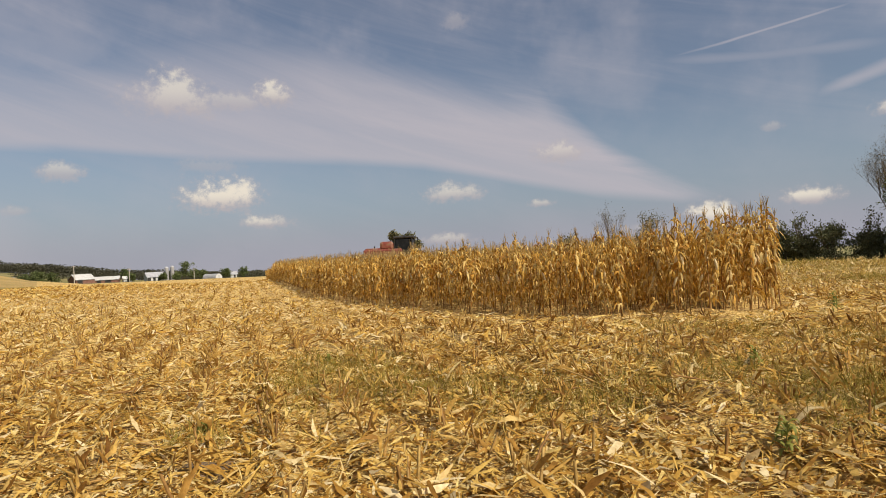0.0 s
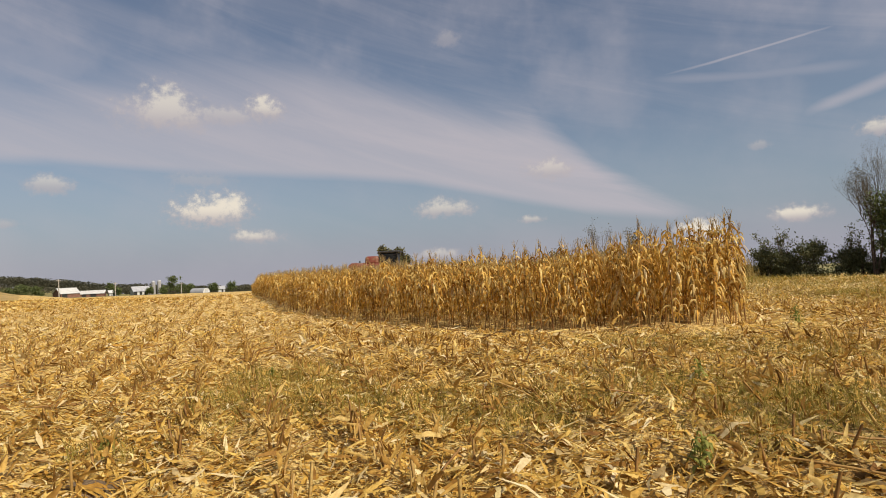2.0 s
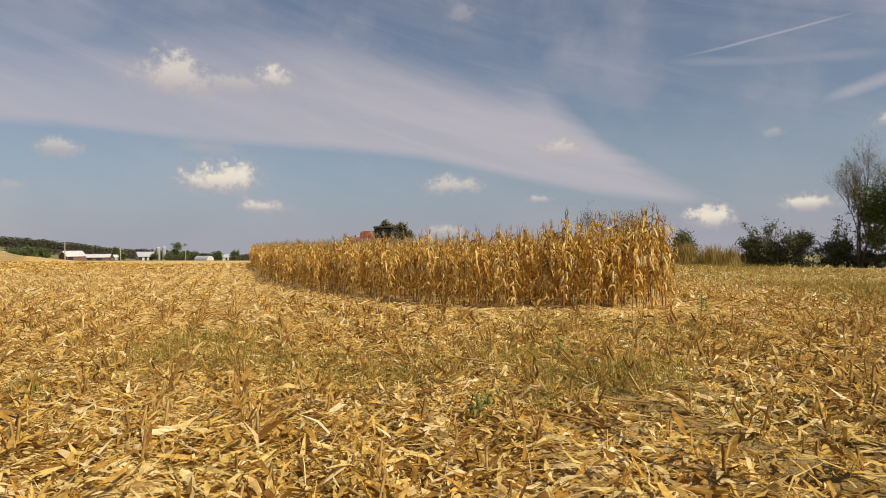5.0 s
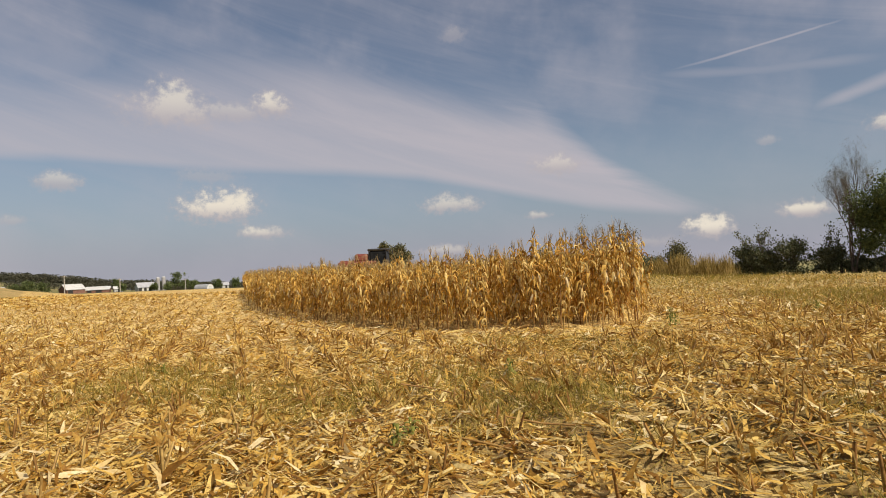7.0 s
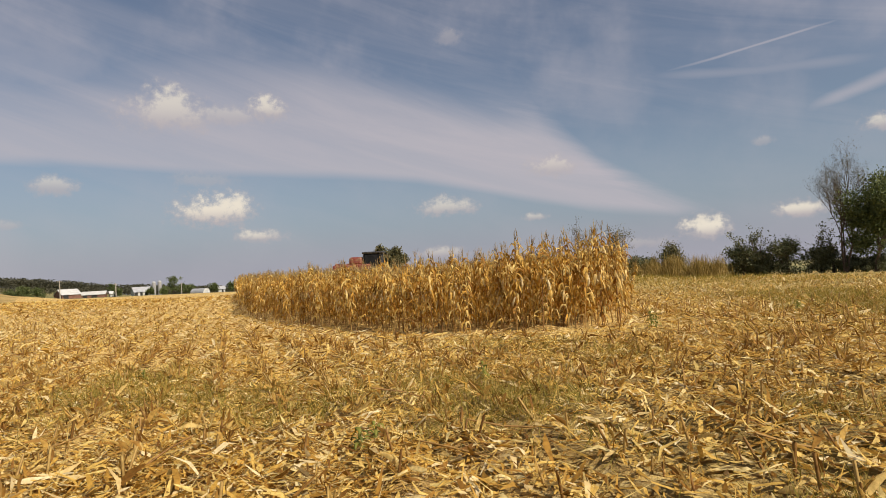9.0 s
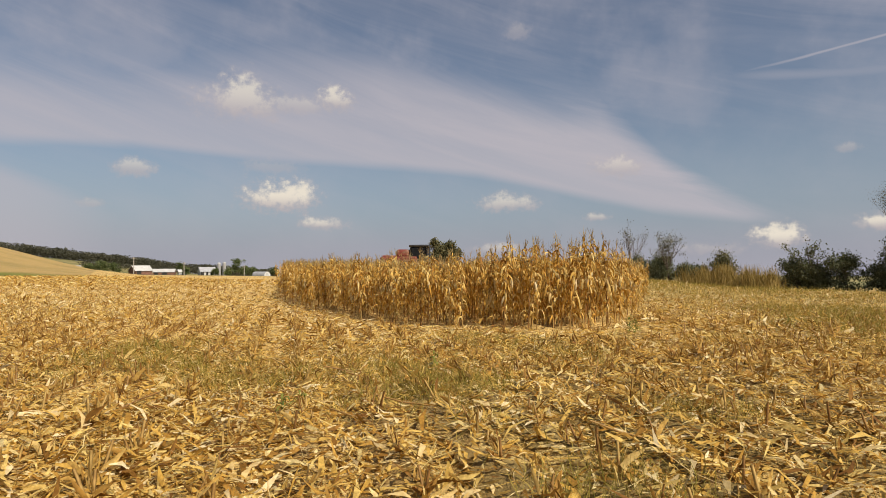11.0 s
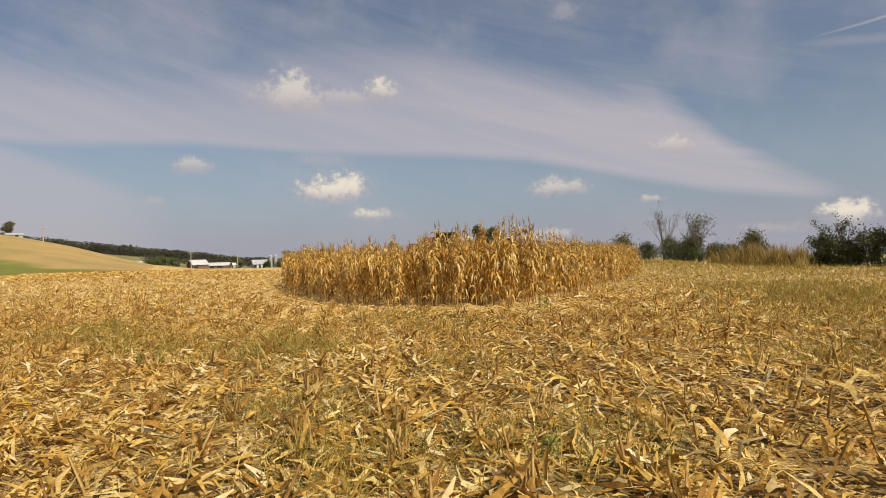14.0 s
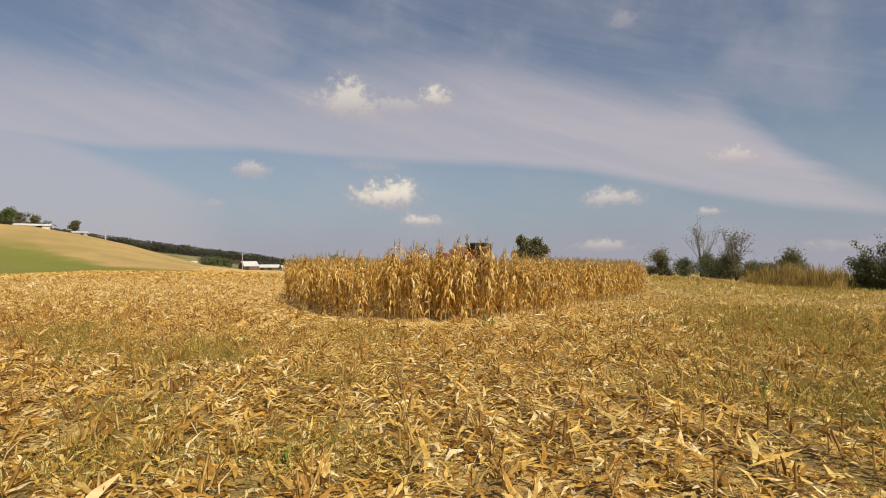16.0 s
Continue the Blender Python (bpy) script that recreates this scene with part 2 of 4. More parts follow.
def hill_colour(k):
    """Ripe crop on the hill, with a wedge of green growing along its foot."""
    pos = place_of(k)
    sep = k.node("ShaderNodeSeparateXYZ")
    k.put(sep.inputs[0], pos)
    x, y = sep.outputs[0], sep.outputs[1]
    r = k.math("SQRT", k.math("ADD", k.math("MULTIPLY", x, x), k.math("MULTIPLY", y, y)))
    az = k.math("MULTIPLY", k.math("ARCTAN2", x, y), 57.2958)
    fine = k.noise(pos, 0.5, 5, 0.65)
    broad = k.noise(pos, 0.05, 4, 0.6)
    ripe = k.mix(fine, (0.43, 0.285, 0.10, 1), (0.58, 0.40, 0.15, 1))
    ripe = k.mix(k.span(broad, 0.4, 0.7, 0.0, 0.6), ripe, (0.30, 0.235, 0.075, 1))
    green = k.mix(fine, (0.14, 0.165, 0.022, 1), (0.27, 0.265, 0.045, 1))
    green = k.mix(k.span(broad, 0.45, 0.7, 0.0, 0.5), green, (0.29, 0.23, 0.07, 1))
    reach = k.math("ADD", 116.0, k.math("MULTIPLY", k.span(az, -44.0, -26.0, 1.0, 0.0), 52.0))
    reach = k.math("ADD", reach, k.math("MULTIPLY", k.math("SUBTRACT", broad, 0.5), 40.0))
    return k.mix(k.span(k.math("SUBTRACT", reach, r), -7.0, 9.0), ripe, green)


ROW_AZ = radians(-11.5)
ROW = Vector((math.sin(ROW_AZ), math.cos(ROW_AZ)))
CROSS = Vector((math.cos(ROW_AZ), -math.sin(ROW_AZ)))

STRAW = [(0.0, (0.22, 0.10, 0.018)), (0.18, (0.48, 0.26, 0.044)), (0.38, (0.67, 0.41, 0.08)), (0.62, (0.80, 0.55, 0.145)), (0.86, (0.87, 0.67, 0.24)), (1.0, (0.90, 0.75, 0.38))]
GOLD = [(0.0, (0.36, 0.17, 0.03)), (0.25, (0.69, 0.395, 0.066)), (0.65, (0.85, 0.56, 0.135)), (1.0, (0.93, 0.74, 0.31))]
M = {
    "field": material("chaff_covered_soil", field_colour, 0.95, bump=lambda k: k.math("MULTIPLY", k.noise(place_of(k), 16.0, 6, 0.7), 0.05)),
    "hill": material("hill_crop", hill_colour, 0.95, bump=lambda k: k.math("MULTIPLY", k.noise(place_of(k), 3.0, 5, 0.7), 0.5)),
    "meadow": material("far_meadow", mottled((0.12, 0.125, 0.04), (0.30, 0.24, 0.09), 0.03, (0.07, 0.085, 0.03), 0.012), 0.95),
    "litter": material("dry_corn_litter", by_piece(STRAW, 18.0), 0.75, through_light=0.3),
    "sheath": material("brown_leaf_sheath", by_piece([(0.0, (0.26, 0.12, 0.024)), (0.3, (0.50, 0.28, 0.06)), (0.7, (0.70, 0.455, 0.12)), (1.0, (0.82, 0.61, 0.23))], 18.0), 0.75, through_light=0.3),
    "leaf": material("dry_corn_leaf", by_piece(GOLD, 9.0), 0.7, through_light=0.38),
    "stalk": material("dry_corn_stalk", by_piece([(0.0, (0.26, 0.13, 0.04)), (0.5, (0.42, 0.25, 0.075)), (1.0, (0.55, 0.38, 0.13))], 11.0), 0.6),
    "tassel": material("dry_tassel", by_piece([(0.0, (0.36, 0.24, 0.09)), (1.0, (0.58, 0.44, 0.2))], 20.0), 0.85, through_light=0.15),
    "husk": material("pale_husk", by_piece([(0.0, (0.64, 0.47, 0.19)), (1.0, (0.84, 0.72, 0.44))], 20.0, 0.75), 0.75, through_light=0.2),
    "grass": material("olive_grass", by_piece([(0.0, (0.17, 0.15, 0.024)), (0.4, (0.29, 0.245, 0.042)), (0.75, (0.43, 0.335, 0.075)), (1.0, (0.56, 0.43, 0.13))], 12.0, 0.75), 0.8, through_light=0.3),
    "weed": material("green_weed_leaf", by_piece([(0.0, (0.14, 0.17, 0.03)), (1.0, (0.32, 0.34, 0.07))], 20.0, 0.7), 0.65, through_light=0.35),
    "mound": material("crumbly_soil", mottled((0.13, 0.085, 0.05), (0.24, 0.165, 0.09), 30.0), 0.95, bump=lambda k: k.math("MULTIPLY", k.noise(place_of(k), 40.0, 5, 0.7), 0.03)),
    "bark": material("grey_bark", mottled((0.07, 0.05, 0.035), (0.17, 0.13, 0.095), 9.0), 0.9),
    "foliage": material("dark_foliage", by_piece([(0.0, (0.085, 0.10, 0.055)), (0.6, (0.15, 0.165, 0.08)), (1.0, (0.22, 0.22, 0.12))], 3.0, 0.75), 0.7, through_light=0.3),
    "foliage2": material("lit_foliage", by_piece([(0.0, (0.075, 0.10, 0.04)), (0.6, (0.14, 0.18, 0.06)), (1.0, (0.21, 0.245, 0.095))], 3.0, 0.75), 0.7, through_light=0.32),
    "sparse": material("autumn_leaves", by_piece([(0.0, (0.09, 0.07, 0.035)), (1.0, (0.22, 0.18, 0.085))], 3.0, 0.7), 0.7, through_light=0.25),
    "olive": material("olive_foliage", by_piece([(0.0, (0.10, 0.105, 0.05)), (1.0, (0.21, 0.195, 0.095))], 1.0, 0.7), 0.7, through_light=0.2),
    "reed": material("golden_tall_grass", by_piece([(0.0, (0.22, 0.17, 0.05)), (0.6, (0.42, 0.30, 0.09)), (1.0, (0.56, 0.42, 0.15))], 6.0, 0.7), 0.8, through_light=0.3),
    # far woods: aerial haze is painted in as paler, evener foliage tones
    "wood_far": material("hazed_wood_foliage", by_piece([(0.0, (0.10, 0.104, 0.078)), (0.6, (0.112, 0.114, 0.084)), (1.0, (0.125, 0.122, 0.088))], 0.4, 0.95), 1.0, through_light=0.45, spec=0.0),
    "roof_white": material("white_metal_roof", mottled((0.44, 0.43, 0.41), (0.56, 0.55, 0.52), 0.8), 0.6),
    "roof_grey": material("grey_metal_roof", mottled((0.30, 0.30, 0.31), (0.42, 0.42, 0.43), 0.8), 0.5),
    "brick": material("red_barn_wall", mottled((0.17, 0.085, 0.06), (0.25, 0.13, 0.09), 1.2), 0.85),
    "white_wall": material("white_wall_paint", mottled((0.5, 0.49, 0.46), (0.62, 0.61, 0.58), 1.5), 0.7),
    # near-black colour that stands for the shade inside open doorways
    "door_shade": material("painted_doorway_shade", mottled((0.02, 0.02, 0.02), (0.05, 0.045, 0.04), 2.0), 0.8),
    "concrete": material("silo_concrete", mottled((0.28, 0.275, 0.27), (0.38, 0.37, 0.36), 1.3), 0.85),
    "pole": material("weathered_pole", mottled((0.30, 0.27, 0.23), (0.46, 0.42, 0.36), 4.0), 0.85),
    "red": material("dusty_red_paint", mottled((0.17, 0.035, 0.025), (0.22, 0.075, 0.05), 2.5, (0.26, 0.18, 0.11), 0.9), 0.5),
    "black": material("dusty_black_plastic", mottled((0.012, 0.012, 0.013), (0.05, 0.045, 0.04), 3.0), 0.5),
    "rubber": material("tyre_rubber", mottled((0.015, 0.015, 0.015), (0.06, 0.05, 0.04), 8.0), 0.85),
    "steel": material("worn_steel", mottled((0.35, 0.34, 0.32), (0.5, 0.48, 0.45), 6.0), 0.4, 0.8),
    "cab_glass": material("tinted_glass", mottled((0.012, 0.013, 0.014), (0.022, 0.023, 0.025), 2.0), 0.35, spec=0.05),
}


# ---- mesh helpers ----
rng = np.random.default_rng(7)


def mesh_of(name, verts, faces, mats, index=None, smooth=False):
    me = bpy.data.meshes.new(name)
    verts = np.asarray(verts, dtype=np.float32).reshape(-1, 3)
    faces = np.asarray(faces, dtype=np.int32)
    n, w = faces.shape
    me.vertices.add(len(verts))
    me.vertices.foreach_set("co", verts.ravel())
    me.loops.add(n * w)
    me.loops.foreach_set("vertex_index", faces.ravel())
    me.polygons.add(n)
    me.polygons.foreach_set("loop_start", np.arange(0, n * w, w, dtype=np.int32))
    for m in mats:
        me.materials.append(M[m])
    if index is not None:
        me.polygons.foreach_set("material_index", np.asarray(index, dtype=np.int32))
    if smooth:
        me.polygons.foreach_set("use_smooth", np.ones(n, dtype=bool))
    me.update(calc_edges=True)
    me.validate()
    return me


def part(name, bm, mat, parent, label=""):
    me = bpy.data.meshes.new(name)
    bm.to_mesh(me)
    bm.free()
    me.materials.append(M[mat])
    ob = new(name, me)
    ob.parent = parent
    return tagged(ob, label)


def piece(name, arrays, mat, parent, label="", smooth=False):
    ob = new(name, mesh_of(name, arrays[0], arrays[1], [mat], smooth=smooth))
    ob.parent = parent
    return tagged(ob, label)


def ground_z(x, y):
    """Height of the land: level at the corn, a long hill to the west, a fall behind the hedge to the east."""
    x, y = np.asarray(x, float), np.asarray(y, float)
    r, az = np.hypot(x, y), np.degrees(np.arctan2(x, y))
    at = lambda stops, values: np.interp(az, stops, values)
    edge = at([-70, -43, -35, -25, -17, -11, 0, 14, 24, 60, 120], [-1.2, -1.15, -0.85, -0.9, -1.3, -1.6, -1.55, -1.2, -1.3, -1.3, -1.2])
    crest = at([-120, -70, -44, -40, -36.5, -33, -29, -27, -23, -15, 0, 14, 24, 60, 120], [-0.9, 3.0, 3.1, 2.8, 2.2, 1.4, 0.2, -0.35, -0.95, -1.25, -1.3, -0.9, -1.2, -1.2, -0.9])
    valley = at([-120, -70, -44, -36, -30, -24, -10, 0, 14, 24, 60, 120], [-0.9, 1.7, 1.8, 0.5, -0.45, -0.83, -1.13, -1.2, -0.8, -1.2, -1.2, -0.8])
    wood = at([-120, -70, -50, -44, -36.5, -29, -21, -12, 0, 14, 24, 60, 120], [-0.9, 3.2, 3.2, 2.8, 1.35, 0.45, -0.65, -1.5, -1.6, -1.3, -1.3, -1.3, -1.3])
    h = lambda deg, d: 1.65 + d * np.tan(np.radians(deg))
    z110, z230, z330, z640 = h(edge, 110), h(crest, 230), h(valley, 330), h(wood, 640)
    knots = [(0, 0 * r), (55, 0 * r), (110, z110), (230, z230), (330, z330), (640, z640), (1200, z640 - 12), (5000, z640 - 80)]
    z = np.zeros_like(r)
    for (r0, a), (r1, b) in zip(knots, knots[1:]):
        t = np.clip((r - r0) / (r1 - r0), 0, 1)
        s = t * t * (3 - 2 * t) if r1 < 500 else t
        z = np.where((r >= r0) & (r <= r1), a + (b - a) * s, z)
    fall = np.clip((az - 23) / 12, 0, 1) * np.clip((75 - az) / 15, 0, 1)
    z = z - 0.95 * np.clip((r - 18) / 54, 0, 1.3) * fall * fall * (3 - 2 * fall)
    near = np.clip(1 - r / 60, 0, 1)
    z = z + near * 0.03 * (np.sin(x * 1.1 + 0.5 * y) + np.sin(y * 0.8 - x * 0.3))
    u, w = x * math.cos(radians(-11.5)) - y * math.sin(radians(-11.5)), x * math.sin(radians(-11.5)) + y * math.cos(radians(-11.5))
    close = np.clip(1 - r / 32, 0, 1) ** 0.5
    z = z + close * (0.045 * np.cos((u - 0.3) / 0.76 * 2 * np.pi + 0.4 * np.sin(w * 0.5)) + 0.022 * np.sin(4.1 * x + 2 * np.sin(2.3 * y)) * np.sin(3.7 * y + 1.5 * np.sin(1.9 * x)))
    return z


# ---- the land ----
def build_ground():
    radii = np.concatenate([np.linspace(0, 30, 170), np.geomspace(30.5, 4600, 110)])
    angles = np.radians(np.concatenate([np.linspace(-180, -64, 24)[:-1], np.linspace(-64, 66, 300), np.linspace(66, 180, 24)[1:-1]]))
    rr, aa = np.meshgrid(radii, angles, indexing="ij")
    x, y = rr * np.sin(aa), rr * np.cos(aa)
    v = np.stack([x, y, ground_z(x, y)], -1).reshape(-1, 3)
    nr, na = rr.shape
    i, j = np.meshgrid(np.arange(nr - 1), np.arange(na), indexing="ij")
    j2 = (j + 1) % na
    f = np.stack([i * na + j, i * na + j2, (i + 1) * na + j2, (i + 1) * na + j], -1).reshape(-1, 4)[:, ::-1]
    c = v[f].mean(1)
    r, az = np.hypot(c[:, 0], c[:, 1]), np.degrees(np.arctan2(c[:, 0], c[:, 1]))
    jig = 6 * np.sin(az * 0.9) + 3 * np.sin(az * 2.7)
    zone = np.where(r < 112, 0, 3)
    west = (az < -17) & (az > -110)
    zone = np.where(west & (r >= 112) & (r < 250 + jig), 1, zone)
    zone = np.where((az > -26.5) & (az < 15) & (r < 326), 0, zone)
    ob = new("ground", mesh_of("ground", v, f, ["field", "hill", "hill", "meadow"], zone, True))
    tagged(ob, "harvested corn field of straw-covered soil rising to a hill", "ground", kind="structure")


build_ground()


# ---- strips of leaf ----
def strips(centre, heading, length, width, tilt, roll, curl, lift, steps=2):
    """Bent strips, one island each: centre (n,3), the rest (n,). tilt: pitch of the strip; curl: sag of its ends."""
    n = len(heading)
    s = np.linspace(-0.5, 0.5, steps + 1)
    prof = np.sqrt(np.clip(1 - (2 * np.abs(s)) ** 2.2, 0.03, 1))
    if steps == 1:
        prof = np.array([0.85, 0.6])
    ends = np.tile(prof, (n, 1))
    ends[:, 0] += np.clip(rng.normal(0.15, 0.3, n), 0, 0.75)
    sway = rng.normal(0, 0.13, n)
    d = np.stack([np.cos(heading) * np.cos(tilt), np.sin(heading) * np.cos(tilt), np.sin(tilt)], -1)
    side = np.stack([-np.sin(heading), np.cos(heading), 0 * heading], -1)
    up = np.cross(d, side)
    across = side * np.cos(roll)[:, None] + up * np.sin(roll)[:, None]
    mid = centre[:, None] + d[:, None] * (s[None] * length[:, None])[..., None]
    mid = mid + up[:, None] * (curl[:, None] * length[:, None] * (0.25 - 2 * s[None] ** 2))[..., None]
    mid = mid + side[:, None] * (sway[:, None] * length[:, None] * (1 - 4 * s[None] ** 2 + 0.8 * s[None]))[..., None]
    mid[..., 2] += lift[:, None]
    wide = (width[:, None] * ends / 2)[..., None] * across[:, None]
    v = np.stack([mid - wide, mid + wide], 2).reshape(-1, 3)
    k = np.arange(steps)
    quad = np.stack([2 * k, 2 * k + 1, 2 * k + 3, 2 * k + 2], -1)
    f = (np.arange(n)[:, None, None] * 2 * (steps + 1) + quad[None]).reshape(-1, 4)
    return v, f


def joined(lots):
    vs, fs, at = [], [], 0
    for v, f in lots:
        vs.append(v)
        fs.append(f + at)
        at += len(v)
    return np.concatenate(vs), np.concatenate(fs)


CORN = [(-3.0, 31.0), (-0.8, 23.5), (1.0, 19.6), (3.0, 15.8), (5.2, 13.2), (7.9, 11.5), (9.6, 12.5), (12.2, 17.2), (18.0, 31.0), (23.0, 62.0), (-6.0, 125.0), (-19.5, 125.0), (-8.0, 57.0)]


def inside(x, y, poly, grow=0.0):
    x, y = np.asarray(x, float), np.asarray(y, float)
    hit = np.zeros(x.shape, bool)
    for (x0, y0), (x1, y1) in zip(poly, poly[1:] + poly[:1]):
        cross = (y0 > y) != (y1 > y)
        hit ^= cross & (x < (x1 - x0) * (y - y0) / (y1 - y0 + 1e-9) + x0)
    return hit


def edge_gap(x, y, poly):
    """Distance to the outline."""
    best = np.full(np.shape(x), 1e9)
    for (x0, y0), (x1, y1) in zip(poly, poly[1:] + poly[:1]):
        dx, dy = x1 - x0, y1 - y0
        t = np.clip(((x - x0) * dx + (y - y0) * dy) / (dx * dx + dy * dy), 0, 1)
        best = np.minimum(best, np.hypot(x - x0 - t * dx, y - y0 - t * dy))
    return best


def scatter(n, x0, x1, y0, y1):
    x, y = rng.uniform(x0, x1, n), rng.uniform(y0, y1, n)
    keep = ~inside(x, y, CORN)
    return x[keep], y[keep]


def drifts(x, y):
    """Litter gathers between the stubble rows, unevenly."""
    u = x * CROSS.x + y * CROSS.y
    w = x * ROW.x + y * ROW.y
    lump = np.sin(x * 1.7 + 2 * np.sin(y * 0.9)) * np.sin(y * 1.3 + 1.5 * np.sin(x * 0.7)) + 0.6 * np.sin(5 * x + 3 * y) * np.sin(4 * y - 2 * x)
    stripe = np.clip((12 - x) / 10, 0, 1) * np.cos((u + 0.25 * np.sin(w * 0.35)) / 2.28 * 2 * np.pi)
    return 0.75 + (0.15 + 0.12 * np.clip((4 - x) / 4, 0, 1)) * np.cos(u / 0.76 * 2 * np.pi + 0.5 * np.sin(w * 0.5)) + 0.13 * stripe + 0.22 * lump


def greenness(x, y):
    """Where grass has come up through the litter, 0 to 1."""
    wave = 0.5 + 0.5 * np.sin(x * 0.9 + 1.3 * np.sin(y * 0.45)) * np.sin(y * 0.7 + 0.4 * x)
    band = np.exp(-((y - 6.9 - 0.1 * x) / 1.3) ** 2) * (x > -1.2) * (x < 8.0) * (0.4 + 0.6 * wave)
    foot = np.exp(-((y - 10.8 + 0.1 * (x - 8)) / 1.4) ** 2) * np.clip((x - 3) / 3, 0, 1) * np.clip((14 - x) / 3, 0, 1) * 0.5
    east = np.clip((x - 12.4) / 4.0, 0, 1) * (0.55 + 0.45 * wave)
    near = np.exp(-((x - 16.0) / 3.2) ** 2 - ((y - 6.5) / 4.0) ** 2) * (0.5 + 0.5 * wave)
    strip = np.exp(-((x - 5.2 + 0.35 * (y - 4)) / 0.8) ** 2) * (y < 7.5) * (0.2 + 0.6 * wave)
    return np.clip(np.max([band, foot, east, near, strip], axis=0), 0, 1)


def build_litter():
    lots, husks = [], []
    for n, area, big, flat, steps in ((150000, (-7, 20, 4.0, 10.5), 1.0, 0.32, 2), (84000, (-4, 19, -1.3, 4.1), 1.2, 0.32, 2), (12000, (-14, 26, -14, -1.3), 2.0, 0.3, 2), (9000, (-16, -6.8, 0.2, 10.5), 1.4, 0.3, 2), (9000, (18.8, 28, -1.0, 10.5), 1.4, 0.3, 2), (95000, (-22, 32, 10, 25), 1.45, 0.33, 2), (62000, (-48, 40, 24, 62), 1.9, 0.35, 2)):
        x, y = scatter(n, *area)
        thin = (0.33 + 0.2 * np.clip((x - 9) / 3, 0, 1)) * np.clip((x - 2.5) / 2, 0, 1) * np.clip((8 - y) / 3, 0, 1)
        keep = rng.random(len(x)) < drifts(x, y) * (1 - 0.3 * greenness(x, y) - thin)
        x, y = x[keep], y[keep]
        m = len(x)
        length = rng.gamma(2.8, 0.046, m).clip(0.05, 0.33) * big
        width = rng.uniform(0.012, 0.050, m) * big * (0.7 + 1.2 * length / big)
        fibre = rng.random(m) < 0.25
        width = np.where(fibre, rng.uniform(0.004, 0.010, m) * big, width)
        length = np.where(fibre, length * 1.35, length)
        foot = np.clip(edge_gap(x, y, CORN) / 2.2, 0.6, 1)
        tilt = rng.normal(0, flat * 0.85, m) * foot
        centre = np.stack([x, y, ground_z(x, y)], -1)
        lift = 0.008 + np.abs(np.sin(tilt)) * length * 0.45 + rng.gamma(1.2, 0.014, m)
        args = [centre, rng.uniform(0, 2 * np.pi, m), length, width, tilt, rng.normal(0, 0.42, m), rng.normal(0.08, 0.24, m), lift]
        # paler pieces increase with distance to imitate haze and grazing light on the far field
        pale = rng.random(m) < np.clip(0.1 + (y - 9) * 0.016, 0.1, 0.34)
        lots.append(strips(*[a[~pale] for a in args], steps))
        args[3] = args[3] * 1.3
        husks.append(strips(*[a[pale] for a in args], steps))
    ob = new("corn_litter", mesh_of("corn_litter", *joined(lots), ["litter"]))
    tagged(ob, "golden shredded corn leaves strewn over the field", "litter", kind="stuff")
    ob = new("husk_litter", mesh_of("husk_litter", *joined(husks), ["husk"]))
    tagged(ob, "pale dry corn husks in the litter, massed far off to lighten it", "litter", kind="stuff")
    canes = []
    x, y = scatter(520, -6, 24, 2.5, 26)
    for px, py in zip(x, y):
        a, l = rng.uniform(0, 6.28), rng.uniform(0.2, 0.75)
        t = abs(rng.normal(0, 0.18))
        d = np.array([math.cos(a) * math.cos(t), math.sin(a) * math.cos(t), math.sin(t)]) * l
        p = np.array([px, py, float(ground_z(px, py)) + 0.035])
        q = d * 0.5 + rng.normal(0, 0.02, 3)
        q[2] = max(q[2], 0.0)
        canes.append(tube([p, p + q, p + d], [0.011, 0.0105, 0.009], 5))
    ob = new("broken_stalks", mesh_of("broken_stalks", *joined(canes), ["stalk"], smooth=True))
    tagged(ob, "broken dry corn stalks lying in the stubble", "corn stalk", kind="stuff")



# ---- tubes ----
def tube(points, radii, sides=5):
    p = np.asarray(points, float)
    r = np.asarray(radii, float)
    d = np.gradient(p, axis=0)
    d /= np.linalg.norm(d, axis=1)[:, None] + 1e-9
    a = np.cross(d, np.where(np.abs(d[:, 2:3]) > 0.9, [[1.0, 0, 0]], [[0, 0, 1.0]]))
    a /= np.linalg.norm(a, axis=1)[:, None] + 1e-9
    b = np.cross(d, a)
    w = np.linspace(0, 2 * np.pi, sides, endpoint=False)
    ring = a[:, None] * np.cos(w)[None, :, None] + b[:, None] * np.sin(w)[None, :, None]
    v = (p[:, None] + ring * r[:, None, None]).reshape(-1, 3)
    i, j = np.meshgrid(np.arange(len(p) - 1), np.arange(sides), indexing="ij")
    j2 = (j + 1) % sides
    f = np.stack([i * sides + j, i * sides + j2, (i + 1) * sides + j2, (i + 1) * sides + j], -1).reshape(-1, 4)
    return v, f


def blade(points, widths, facing):
    """A leaf along a line of points, folded a little at its midrib."""
    p, w = np.asarray(points, float), np.asarray(widths, float)
    d = np.gradient(p, axis=0)
    side = np.cross(d, facing)
    side /= np.linalg.norm(side, axis=1)[:, None] + 1e-9
    out = np.cross(side, d)
    out /= np.linalg.norm(out, axis=1)[:, None] + 1e-9
    v = np.stack([p - side * w[:, None] / 2, p + out * w[:, None] * 0.18, p + side * w[:, None] / 2], 1).reshape(-1, 3)
    f = []
    for k in range(len(p) - 1):
        f += [(3 * k, 3 * k + 1, 3 * k + 4, 3 * k + 3), (3 * k + 1, 3 * k + 2, 3 * k + 5, 3 * k + 4)]
    return v, np.array(f)


